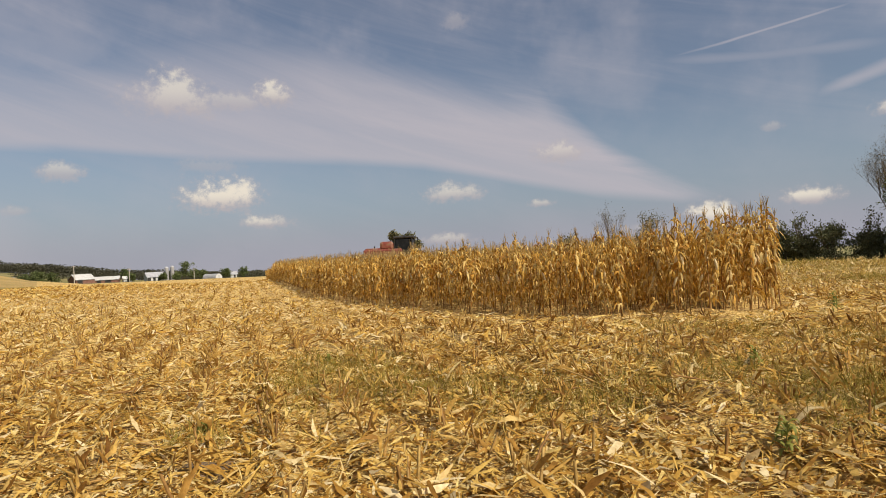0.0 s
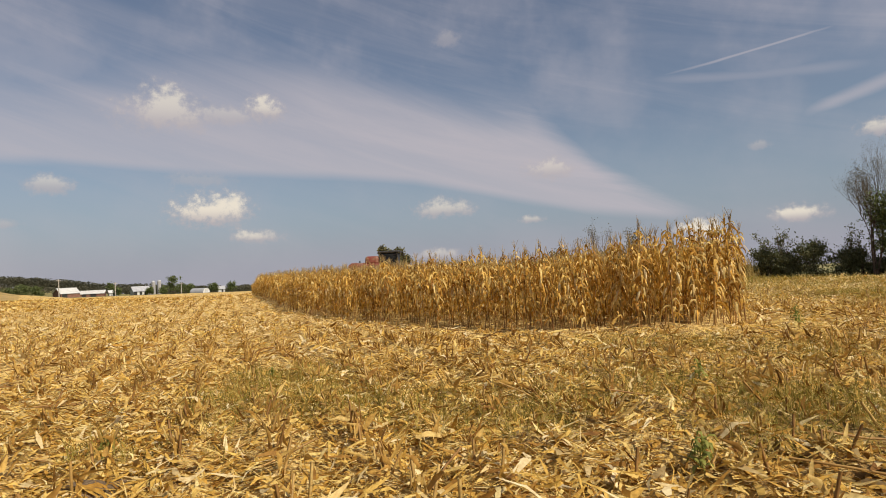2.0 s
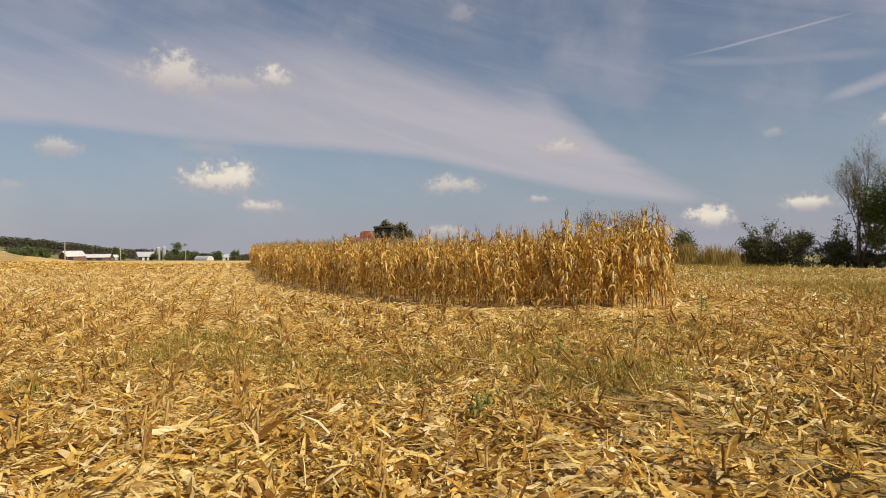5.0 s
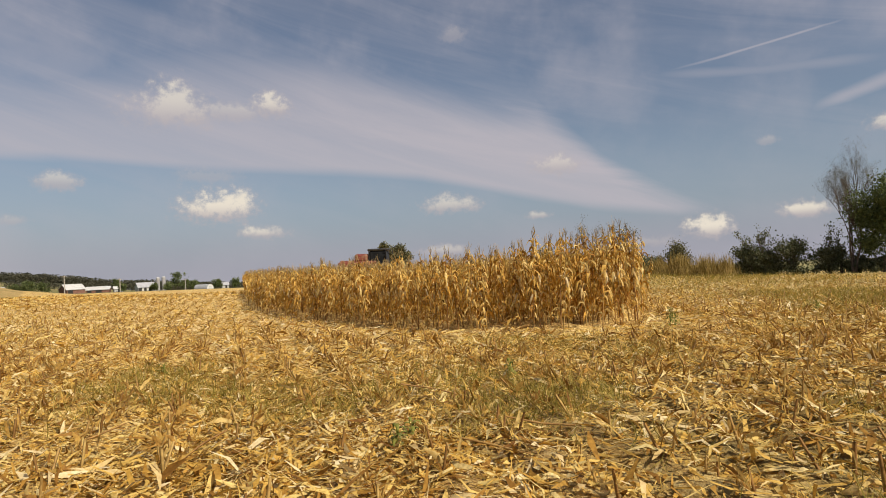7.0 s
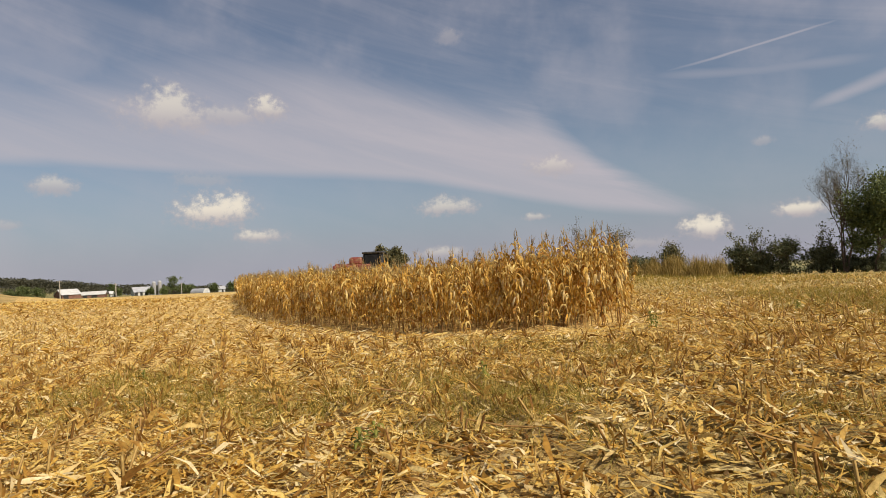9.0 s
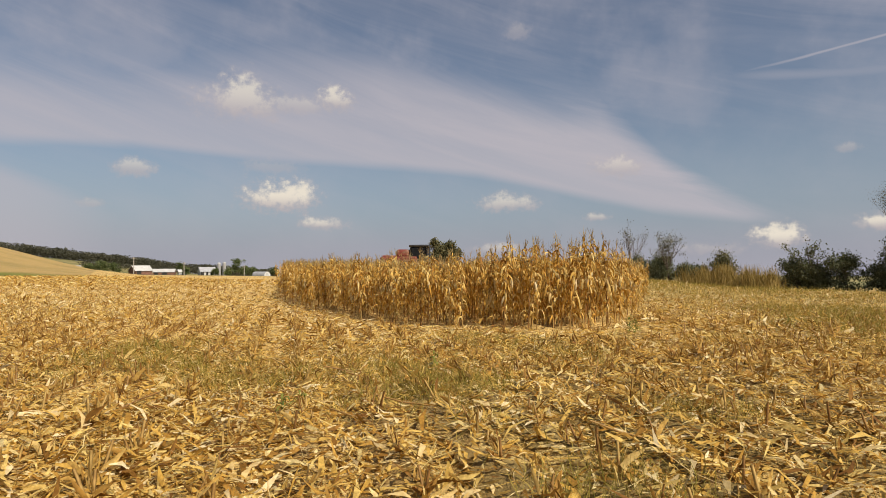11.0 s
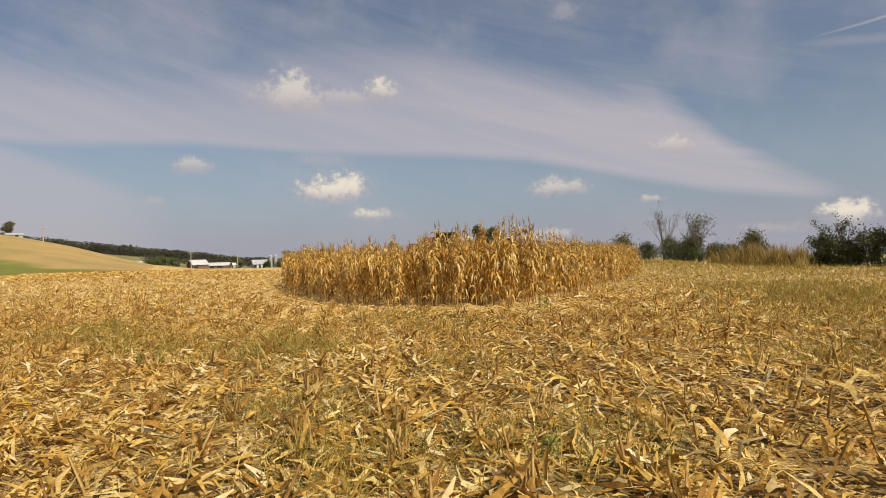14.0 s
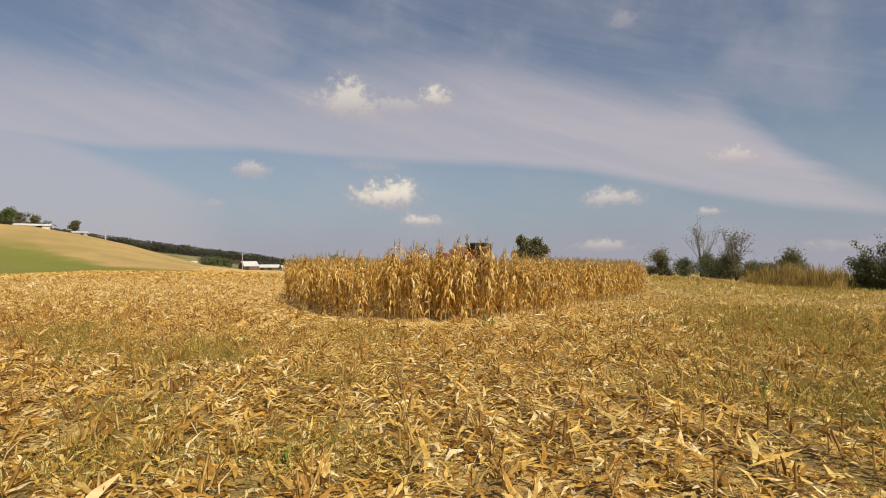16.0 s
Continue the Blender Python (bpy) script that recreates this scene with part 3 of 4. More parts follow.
def corn_leaf(r, z, around):
    """A dead leaf: out of the stalk, over, and hanging down, twisted."""
    length = r.uniform(0.22, 0.5)
    out = np.array([math.cos(around), math.sin(around), 0])
    pts, p = [], np.array([0, 0, z]) + out * 0.01
    swing = r.normal(0, 0.5)
    bends = [r.uniform(1.1, 1.5), r.uniform(-0.5, 0.9), r.uniform(-1.3, -0.7), r.uniform(-1.5, -1.1)]
    for k, (ang, share) in enumerate(zip(bends + [0], (0.22, 0.2, 0.28, 0.3, 0))):
        pts.append(p.copy())
        turn = around + swing * k / 4
        p = p + share * length * np.array([math.cos(turn) * math.cos(ang), math.sin(turn) * math.cos(ang), math.sin(ang)])
    wide = r.uniform(0.038, 0.074) * np.array([0.5, 0.95, 1, 0.75, 0.08])
    spin = r.normal(0, 0.9)
    facing = np.array([math.cos(around + spin), math.sin(around + spin), 0.6])
    return blade(pts, wide, facing)


def corn_parts(r, tall=2.2):
    """One plant: stalk, leaves, tassel, ear."""
    lean = r.normal(0, 0.05, 2)
    line = np.array([(lean[0] * t * t * tall + 0.012 * math.sin(5 * t), lean[1] * t * t * tall, t * tall) for t in np.linspace(0, 1, 6)])
    stalk = tube(line, np.linspace(0.013, 0.005, 6), 5)
    leaves, turn = [], r.uniform(0, 6.28)
    for z in 0.12 + 0.85 * np.linspace(0, 1, 24) ** 0.8:
        v, f = corn_leaf(r, 0, turn)
        v = v * (1.0 if z < 0.8 else 0.72) + np.array([np.interp(z, np.linspace(0, 1, 6), line[:, k]) for k in range(3)])
        v[:, 2] = np.maximum(v[:, 2], 0.02)
        leaves.append((v, f))
        turn += math.pi + r.normal(0, 0.7)
    spikes = []
    tip = line[-1]
    for k in range(6):
        a, up = r.uniform(0, 6.28), r.uniform(0.12, 0.26)
        o = r.uniform(0.01, 0.06) if k else 0.01
        up = up + 0.04 if k == 0 else up
        spikes.append(tube([tip, tip + [o * math.cos(a), o * math.sin(a), up * 0.6], tip + [1.9 * o * math.cos(a), 1.9 * o * math.sin(a), up]], [0.005, 0.004, 0.0015], 3))
    a, z = r.uniform(0, 6.28), r.uniform(0.85, 1.15)
    hang = -0.24 if r.random() < 0.6 else 0.2
    q = np.array([np.interp(z / tall, np.linspace(0, 1, 6), line[:, k]) for k in range(3)])
    d = np.array([math.cos(a), math.sin(a), 0])
    ear = tube([q + d * 0.02, q + d * 0.05 + [0, 0, hang * 0.3], q + d * 0.08 + [0, 0, hang * 0.75], q + d * 0.09 + [0, 0, hang * 1.1]], [0.012, 0.03, 0.027, 0.004], 6)
    return stalk, leaves, joined(spikes), ear


def corn_height(x, y):
    """The stand is tallest at its near corner."""
    return 0.86 + 0.22 * np.exp(-((x - 8.9) ** 2 + (y - 12.3) ** 2) / 9)


def standing(at_x, at_y, kit, spread=0.12, low=0.92, high=1.08, grow=None):
    """Many copies of the arrays in kit (v, f, material index), turned and scaled, as one set of arrays."""
    vs, fs, ms, base = [], [], [], 0
    pick = rng.integers(0, len(kit), len(at_x))
    for k, (v, f, m) in enumerate(kit):
        i = np.nonzero(pick == k)[0]
        if not len(i):
            continue
        a, s = rng.uniform(0, 2 * np.pi, len(i)), rng.uniform(low, high, len(i))
        if grow:
            s = s * grow(at_x[i], at_y[i])
        c, n = np.cos(a)[:, None], np.sin(a)[:, None]
        lx, ly = rng.normal(0, spread, (2, len(i), 1)) * 0.5
        x = (v[None, :, 0] * c - v[None, :, 1] * n + lx * v[None, :, 2]) * s[:, None] + at_x[i][:, None]
        y = (v[None, :, 0] * n + v[None, :, 1] * c + ly * v[None, :, 2]) * s[:, None] + at_y[i][:, None]
        z = v[None, :, 2] * s[:, None] + ground_z(at_x[i], at_y[i])[:, None]
        vs.append(np.stack([x, y, z], -1).reshape(-1, 3))
        fs.append((f[None] + (np.arange(len(i)) * len(v))[:, None, None]).reshape(-1, 4) + base)
        ms.append(np.tile(m, len(i)))
        base += len(i) * len(v)
    return np.concatenate(vs), np.concatenate(fs), np.concatenate(ms)


build_litter()
COMBINE = (4.3, 76.0)


def build_corn():
    r = np.random.default_rng(21)
    plants = [corn_parts(r, r.uniform(1.76, 2.04)) for _ in range(9)]
    kits, tops = [], []
    for stalk, leaves, tassel, ear in plants:
        lots = [stalk, *leaves, tassel, ear]
        v, f = joined(lots)
        m = np.concatenate([np.full(len(stalk[1]), 1), np.full(sum(len(q[1]) for q in leaves), 0), np.full(len(tassel[1]), 2), np.full(len(ear[1]), 3)])
        kits.append((v, f, m))
        lots = [*leaves[12:], tassel]
        v, f = joined(lots)
        tops.append((v, f, np.concatenate([np.full(sum(len(q[1]) for q in leaves[12:]), 0), np.full(len(tassel[1]), 2)])))
    mids = []
    for _ in range(10):
        h = r.uniform(1.76, 2.02)
        stalk = tube([(0, 0, 0), (0.01, 0, h * 0.6), (0.0, 0.02, h)], [0.013, 0.01, 0.005], 3)
        n = 22
        a, z = r.uniform(0, 6.28, n), (0.14 + 0.8 * np.linspace(0, 1, n) ** 0.8) * h
        reach = r.uniform(0.03, 0.14, n)
        c = np.stack([np.cos(a) * reach, np.sin(a) * reach, z], -1)
        ln = np.minimum(r.uniform(0.22, 0.44, n), z * 1.5)
        lf = strips(c, a, ln, r.uniform(0.042, 0.075, n), r.uniform(-1.5, -0.9, n), r.normal(0, 0.8, n), r.normal(0.25, 0.2, n), 0 * a, 2)
        m = 4
        ts = strips(np.stack([r.normal(0, 0.025, m), r.normal(0, 0.025, m), np.full(m, h + 0.1)], -1), r.uniform(0, 6.28, m), r.uniform(0.25, 0.4, m), np.full(m, 0.011), r.uniform(1.2, 1.57, m), r.normal(0, 0.8, m), np.zeros(m), np.zeros(m), 1)
        v, f = joined([stalk, lf, ts])
        mids.append((v, f, np.concatenate([np.full(len(stalk[1]), 1), np.full(len(lf[1]), 0), np.full(len(ts[1]), 2)])))
    # rows along ROW, a plant every 13 cm
    u, w = np.meshgrid(np.arange(-40, 60) * 0.76, np.arange(0, 135, 0.13))
    u, w = u.ravel() + rng.normal(0, 0.13, u.size), w.ravel() + rng.normal(0, 0.06, u.size)
    x, y = u * CROSS.x + w * ROW.x, u * CROSS.y + w * ROW.y
    ok = inside(x, y, CORN) & (rng.random(len(x)) < 0.93)
    ok &= ~((np.abs(x - COMBINE[0]) < 5.0) & (np.abs(y - COMBINE[1]) < 5.0))
    x, y = x[ok], y[ok]
    gap = edge_gap(x, y, CORN)
    west = edge_gap(x, y, [CORN[0], CORN[-1], CORN[-2]])
    front = (gap < 1.15) & (y < 36)
    behind = (gap < 6.0) & (y < 40) & ~front
    side = (west < 2.2) & (y >= 30) & ~front & ~behind
    # the plants that stand foremost are things of their own
    fore = np.nonzero(front & (gap < 0.75) & (y < 30))[0]
    order = fore[np.argsort((x[fore] - 8) ** 2 + (y[fore] - 11) ** 2)][:150]
    mark = np.zeros(len(x), bool)
    mark[order] = True
    protos = []
    for stalk, leaves, tassel, ear in plants[:6]:
        root = new("corn_plant")
        piece("stalk", stalk, "stalk", root, smooth=True)
        for lf in leaves:
            piece("leaf", lf, "leaf", root)
        piece("tassel", tassel, "tassel", root)
        piece("ear", ear, "husk", root, "pale husk-wrapped ear", smooth=True)
        protos.append(tagged(root, "ripe golden corn plant with dry drooping leaves", "corn plant", "corn at the field edge"))
    for n, i in enumerate(order):
        m = pose(x[i], y[i], float(ground_z(x[i], y[i])), r.normal(0, 3), r.normal(0, 3), r.uniform(0, 360)) @ Matrix.Scale(r.uniform(0.93, 1.06) * float(corn_height(x[i], y[i])), 4)
        if n < len(protos):
            protos[n].matrix_basis = m
        else:
            copy_thing(protos[n % len(protos)], m)
    full = front & ~mark
    v, f, m = standing(x[full], y[full], kits, grow=corn_height)
    ob = new("standing_corn", mesh_of("standing_corn", v, f, ["leaf", "stalk", "tassel", "husk"], m))
    tagged(ob, "dense stand of ripe golden corn with tassels", "corn", kind="stuff")
    v, f, m = standing(x[behind | side], y[behind | side], mids, grow=corn_height)
    ob = new("inner_corn", mesh_of("inner_corn", v, f, ["leaf", "stalk", "tassel"], m))
    tagged(ob, "ripe corn standing behind the field edge", "corn", kind="stuff")
    inner = ~(front | side | behind) & (((y < 48) & (rng.random(len(x)) < 0.2)) | ((y >= 48) & (rng.random(len(x)) < 0.05)))
    v, f, m = standing(x[inner], y[inner], tops, grow=corn_height)
    ob = new("corn_tops", mesh_of("corn_tops", v, f, ["leaf", "stalk", "tassel", "husk"], m))
    tagged(ob, "upper leaves and tassels of the corn stand", "corn", kind="stuff")


build_corn()


# ---- stubble ----
def stub_kit(r, few=5, many=10):
    h = r.uniform(0.10, 0.27)
    lean = r.normal(0, 0.18, 2)
    line = [(lean[0] * z, lean[1] * z, z) for z in (0, h * 0.5, h)]
    stalk = tube(line, [0.013, 0.012, 0.011], 4)
    tags = []
    for _ in range(r.integers(few, many)):
        a, z, l = r.uniform(0, 6.28), r.uniform(0.0, h * 0.6), r.uniform(0.07, 0.22)
        ang, p, pts = r.uniform(0.2, 1.45), np.array([r.normal(0, 0.05), r.normal(0, 0.05), z]), []
        for _k in range(3):
            pts.append(p.copy())
            p = p + l / 2 * np.array([math.cos(a) * math.cos(ang), math.sin(a) * math.cos(ang), math.sin(ang)])
            ang -= r.normal(0.25, 0.5)
        v, f = blade(pts, r.uniform(0.018, 0.05) * np.array([0.7, 1, 0.3]), [math.cos(a + 0.8), math.sin(a + 0.8), 0.5])
        v[:, 2] = np.maximum(v[:, 2], 0.01)
        tags.append((v, f))
    return stalk, tags


def build_stubble():
    r = np.random.default_rng(5)
    raw = [stub_kit(r) for _ in range(14)]
    kits = []
    for stalk, tags in raw:
        v, f = joined([stalk, *tags])
        kits.append((v, f, np.concatenate([np.full(len(stalk[1]), 1), np.full(sum(len(q[1]) for q in tags), 0)])))
    thin = []
    for _ in range(10):
        stalk, tags = stub_kit(r, 3, 5)
        v, f = joined([stalk, *tags])
        thin.append((v, f, np.concatenate([np.full(len(stalk[1]), 1), np.full(sum(len(q[1]) for q in tags), 0)])))
    u, w = np.meshgrid(np.arange(-90, 75) * 0.76 + 0.3, np.arange(-4, 72, 0.19))
    u, w = u.ravel() + rng.normal(0, 0.06, u.size), w.ravel() + rng.normal(0, 0.07, u.size)
    x, y = u * CROSS.x + w * ROW.x, u * CROSS.y + w * ROW.y
    clump = np.sin(w * 0.9 + u * 2.1) + np.sin(w * 2.3 - u * 1.4) + 0.5 * np.sin(w * 5.1 + u)
    ok = ~inside(x, y, CORN) & (y > -1.4) & (y < 70) & (x > -38) & (x < 36) & (rng.random(len(x)) < 0.42 + 0.14 * (x < 3) + 0.26 * clump + 0.16 * ((x > 4) & (y < 9)))
    foot = edge_gap(x, y, CORN)
    ok &= (foot > 2.0) | (x > 11.5) | (rng.random(len(x)) < 0.3)
    ok &= np.abs(x) < 8 + 0.95 * y + 8
    ok &= (y < 15) | (rng.random(len(x)) < np.clip(1 - (y - 15) / 30, 0.4, 1))
    x, y = x[ok], y[ok]
    near = np.nonzero((y > -1.0) & (y < 9) & (x > -3) & (x < 15) & (y > 2.6 - 0.3 * np.clip(x - 2, 0, 12)))[0]
    order = near[np.argsort(y[near])][:230]
    mark = np.zeros(len(x), bool)
    mark[order] = True
    protos = []
    for stalk, tags in raw[:8]:
        root = new("corn_stub")
        piece("stalk", stalk, "stalk", root, smooth=True)
        for t in tags[:4]:
            piece("leaf", t, "sheath", root)
        protos.append(tagged(root, "cut corn stub with torn dry leaves in the stubble", "corn stub", "stubble near the path"))
    for n, i in enumerate(order):
        m = pose(x[i], y[i], float(ground_z(x[i], y[i])) - 0.005, r.normal(0, 8), r.normal(0, 8), r.uniform(0, 360)) @ Matrix.Scale(r.uniform(0.8, 1.15), 4)
        if n < len(protos):
            protos[n].matrix_basis = m
        else:
            copy_thing(protos[n % len(protos)], m)
    near = ~mark & (y < 15)
    v, f, m = standing(x[near], y[near], kits, 0.5, 0.8, 1.15)
    ob = new("ragged_stubble", mesh_of("ragged_stubble", v, f, ["sheath", "stalk"], m))
    tagged(ob, "ragged clumps of cut corn stubble in rows", "stubble", kind="stuff")
    far = ~mark & (y >= 15)
    v, f, m = standing(x[far], y[far], thin, 0.5, 0.75, 1.1)
    ob = new("corn_stubble", mesh_of("corn_stubble", v, f, ["litter", "stalk"], m))
    tagged(ob, "rows of cut corn stubble with ragged leaves", "stubble", kind="stuff")
    # far rows: ragged tufts
    u, w = np.meshgrid(np.arange(-130, 12) * 0.76 + 0.3, np.arange(50, 118, 0.75))
    u, w = u.ravel() + rng.normal(0, 0.08, u.size), w.ravel() + rng.normal(0, 0.3, u.size)
    x, y = u * CROSS.x + w * ROW.x, u * CROSS.y + w * ROW.y
    ok = ~inside(x, y, CORN) & (np.hypot(x, y) < 112) & (x < 2)
    x, y = x[ok], y[ok]
    n = len(x)
    c = np.stack([x, y, ground_z(x, y)], -1)
    v, f = strips(c, rng.normal(math.pi / 2 - ROW_AZ, 0.5, n), rng.uniform(0.3, 0.8, n), rng.uniform(0.08, 0.24, n), rng.normal(0, 0.2, n), rng.normal(0.7, 0.5, n), rng.normal(0, 0.2, n), np.full(n, 0.06), 2)
    ob = new("far_stubble", mesh_of("far_stubble", v, f, ["litter"]))
    tagged(ob, "distant rows of ragged corn stubble", "stubble", kind="stuff")


build_stubble()


# ---- grass and weeds among the stubble ----
def build_grass():
    # x, y, radius, density
    patches = [(-0.2, 8.0, 1.0, 1.2), (0.9, 7.1, 0.8, 1.0), (2.1, 6.1, 0.9, 0.8), (4.8, 5.3, 0.9, 1.2), (5.3, 5.6, 0.6, 1.0), (-1.6, 5.9, 0.35, 1.2), (6.3, 10.4, 1.4, 0.7),
               (7.8, 3.8, 0.6, 1.0), (4.2, 6.8, 0.9, 0.8), (2.6, 6.1, 0.7, 0.8), (7.2, 8.4, 1.0, 0.6), (4.2, 4.6, 0.7, 0.9), (6.1, 1.6, 0.6, 1.0), (7.0, 0.1, 0.7, 1.2),
               (8.6, 0.6, 0.9, 1.0), (-0.4, 9.5, 0.9, 1.0), (17.1, 8.0, 1.8, 1.0), (14.9, 3.1, 1.4, 1.2), (12.7, 3.8, 0.9, 0.8), (19.3, 15.5, 2.4, 0.9), (11.0, 13.6, 1.2, 0.5), (20.2, 19.4, 3.0, 0.6)]
    lots = []
    for px, py, rad, dens in patches:
        n = int(900 * rad * rad * dens)
        a, d = rng.uniform(0, 6.28, n), rad * np.sqrt(rng.random(n)) * rng.uniform(0.55, 1.25, n)
        lots.append((px + d * np.cos(a) * 1.3, py + d * np.sin(a)))
    for n, area in ((95000, (-3, 24, -1.0, 16)), (40000, (11, 20, -1, 14)), (60000, (10, 40, 14, 62))):
        x, y = scatter(n, *area)
        keep = rng.random(len(x)) < greenness(x, y) ** 1.5 * (0.25 + 0.75 * (np.sin(2.9 * x + 2 * np.sin(1.7 * y)) * np.sin(2.3 * y + np.sin(2.1 * x)) > -0.1))
        lots.append((x[keep], y[keep]))
    x, y = np.concatenate([q[0] for q in lots]), np.concatenate([q[1] for q in lots])
    ok = ~inside(x, y, CORN)
    x, y = x[ok], y[ok]
    m = len(x)
    far = np.clip(y / 18, 1, 3)
    length = rng.uniform(0.10, 0.34, m) * (0.8 + 0.25 * far) * np.clip(edge_gap(x, y, CORN) / 2.6, 0.4, 1)
    tilt = rng.uniform(0.25, 1.45, m)
    lift = np.sin(tilt) * length * 0.5
    centre = np.stack([x, y, ground_z(x, y)], -1)
    v, f = strips(centre, rng.uniform(0, 6.28, m), length, rng.uniform(0.004, 0.009, m) * far, tilt, rng.normal(0, 0.8, m), rng.normal(0.1, 0.3, m), lift, 2)
    ob = new("wild_grass", mesh_of("wild_grass", v, f, ["grass"]))
    tagged(ob, "thin olive grass growing through the stubble", "grass", kind="stuff")


build_grass()


def weed(x, y, tall, leaves, seed):
    r = np.random.default_rng(seed)
    root = new("weed")
    root.matrix_basis = pose(x, y, float(ground_z(x, y)), 0, 0, r.uniform(0, 360))
    piece("stem", tube([(0, 0, 0), (0.01, 0, tall * 0.5), (0.0, 0.02, tall)], [0.006, 0.005, 0.003], 5), "weed", root, smooth=True)
    for k in range(leaves):
        z, a, l = tall * (0.12 + 0.85 * k / leaves), k * 2.4 + r.normal(0, 0.3), r.uniform(0.08, 0.15) * (1.1 - 0.5 * k / leaves)
        d = np.array([math.cos(a), math.sin(a), 0])
        pts = [np.array([0, 0, z]), np.array([0, 0, z + 0.04]) + d * l * 0.4, np.array([0, 0, z + 0.04]) + d * l * 0.75, np.array([0, 0, z - 0.02]) + d * l]
        piece("leaf", blade(pts, l * np.array([0.08, 0.4, 0.34, 0.03]), [d[0] * 0.3, d[1] * 0.3, 1.0]), "weed", root)
    return tagged(root, "small leafy green weed growing in the stubble", "weed", "weeds in the stubble")


for q in ((3.1, 4.1, 0.24, 12, 1), (3.25, 4.3, 0.17, 9, 2), (4.9, 7.0, 0.26, 12, 3), (-1.55, 5.9, 0.16, 9, 5), (9.7, 11.2, 0.45, 20, 6), (9.9, 11.35, 0.36, 16, 7), (14.3, 12.3, 0.35, 14, 8), (-0.6, 9.6, 0.2, 9, 9), (13.8, 3.7, 0.3, 12, 10), (8.4, 0.4, 0.18, 10, 11)):
    weed(*q)


def soil_mound(x, y, wide, tall, seed):
    r = np.random.default_rng(seed)
    bm = bmesh.new()
    bmesh.ops.create_grid(bm, x_segments=20, y_segments=20, size=wide)
    for v in bm.verts:
        d = v.co.length / wide
        v.co.z = tall * max(0, 1 - d * d) ** 1.3 + 0.25 * tall * noise.noise(v.co * 9 + Vector((seed, 0, 0))) - 0.025
    me = bpy.data.meshes.new("soil_mound")
    bm.to_mesh(me)
    bm.free()
    me.materials.append(M["mound"])
    ob = new("soil_mound", me)
    ob.matrix_basis = pose(x, y, float(ground_z(x, y)))
    tagged(ob, "low mound of crumbly dark soil in the stubble", "soil mound")


soil_mound(-1.4, 5.0, 0.24, 0.09, 3)


# ---- trees and hedge ----
def branches(r, base, way, length, radius, depth, out, tips, spread=0.55, up=0.25):
    pts, p, d = [], np.array(base, float), np.array(way, float)
    steps = 4
    for k in range(steps + 1):
        pts.append(p.copy())
        d = d + r.normal(0, 0.10, 3) + np.array([0, 0, up * 0.12])
        d /= np.linalg.norm(d)
        p = p + d * length / steps
    out.append(tube(pts, np.linspace(radius, radius * 0.5, steps + 1), 5 if radius > 0.03 else 3))
    if depth == 0:
        tips.append(pts[-1])
        tips.append(pts[2])
        return
    for k in range(r.integers(3, 5)):
        at = pts[r.integers(2, steps + 1)]
        w = d + r.normal(0, spread, 3) + np.array([0, 0, up])
        branches(r, at, w / np.linalg.norm(w), length * r.uniform(0.5, 0.78), radius * 0.5, depth - 1, out, tips, spread, up)


def leaf_cloud(r, centres, n, spread, size):
    c = np.asarray(centres)[r.integers(0, len(centres), n)] + r.normal(0, spread, (n, 3))
    return strips(c, r.uniform(0, 6.28, n), r.uniform(0.6, 1.4, n) * size, r.uniform(0.4, 0.8, n) * size, r.normal(0, 0.8, n), r.normal(0, 0.9, n), r.normal(0, 0.3, n), 0 * c[:, 0], 1)


def tree(name, label, x, y, tall, seed, depth=3, leaves=2500, size=0.22, mat="foliage", trunks=1, crown=None, spread=0.55, scatter_r=0.35, thick=0.013, slim=1.0):
    """Trunk and limbs; leaves round the twigs and, with crown (rx, ry, z0, z1), through a lumpy body of foliage."""
    r = np.random.default_rng(seed)
    root = new(name)
    root.matrix_basis = pose(x, y, float(ground_z(x, y)))
    wood, tips = [], []
    for k in range(trunks):
        a = r.uniform(0, 6.28)
        o = np.array([math.cos(a), math.sin(a), 0]) * (0.35 * k / max(1, trunks))
        w = np.array([r.normal(0, 0.09), r.normal(0, 0.09), 1.0]) + o * 0.4
        branches(r, o, w / np.linalg.norm(w), tall * r.uniform(0.36, 0.46), tall * thick + 0.015, depth, wood, tips, spread)
    v, f = joined(wood)
    s = tall / max(v[:, 2].max(), 0.1)
    v *= np.array([slim, slim, s])
    tips = [t * np.array([slim, slim, s]) for t in tips]
    v[:, 2] -= 0.08
    piece("trunk", (v, f), "bark", root, smooth=True)
    lots = [leaf_cloud(r, tips, leaves, scatter_r, size)]
    if crown:
        rx, ry, za, zb = crown
        n = 26
        cl = np.stack([r.normal(0, rx * 0.45, n), r.normal(0, ry * 0.45, n), r.uniform(za, zb, n)], -1)
        lots.append(leaf_cloud(r, cl, leaves * 2, min(rx, zb - za) * 0.16, size))
    v, f = joined(lots)
    v[:, 2] = np.maximum(v[:, 2], 0.03)
    piece("crown", (v, f), mat, root)
    return tagged(root, label, name.replace("_", " ").split()[-1])


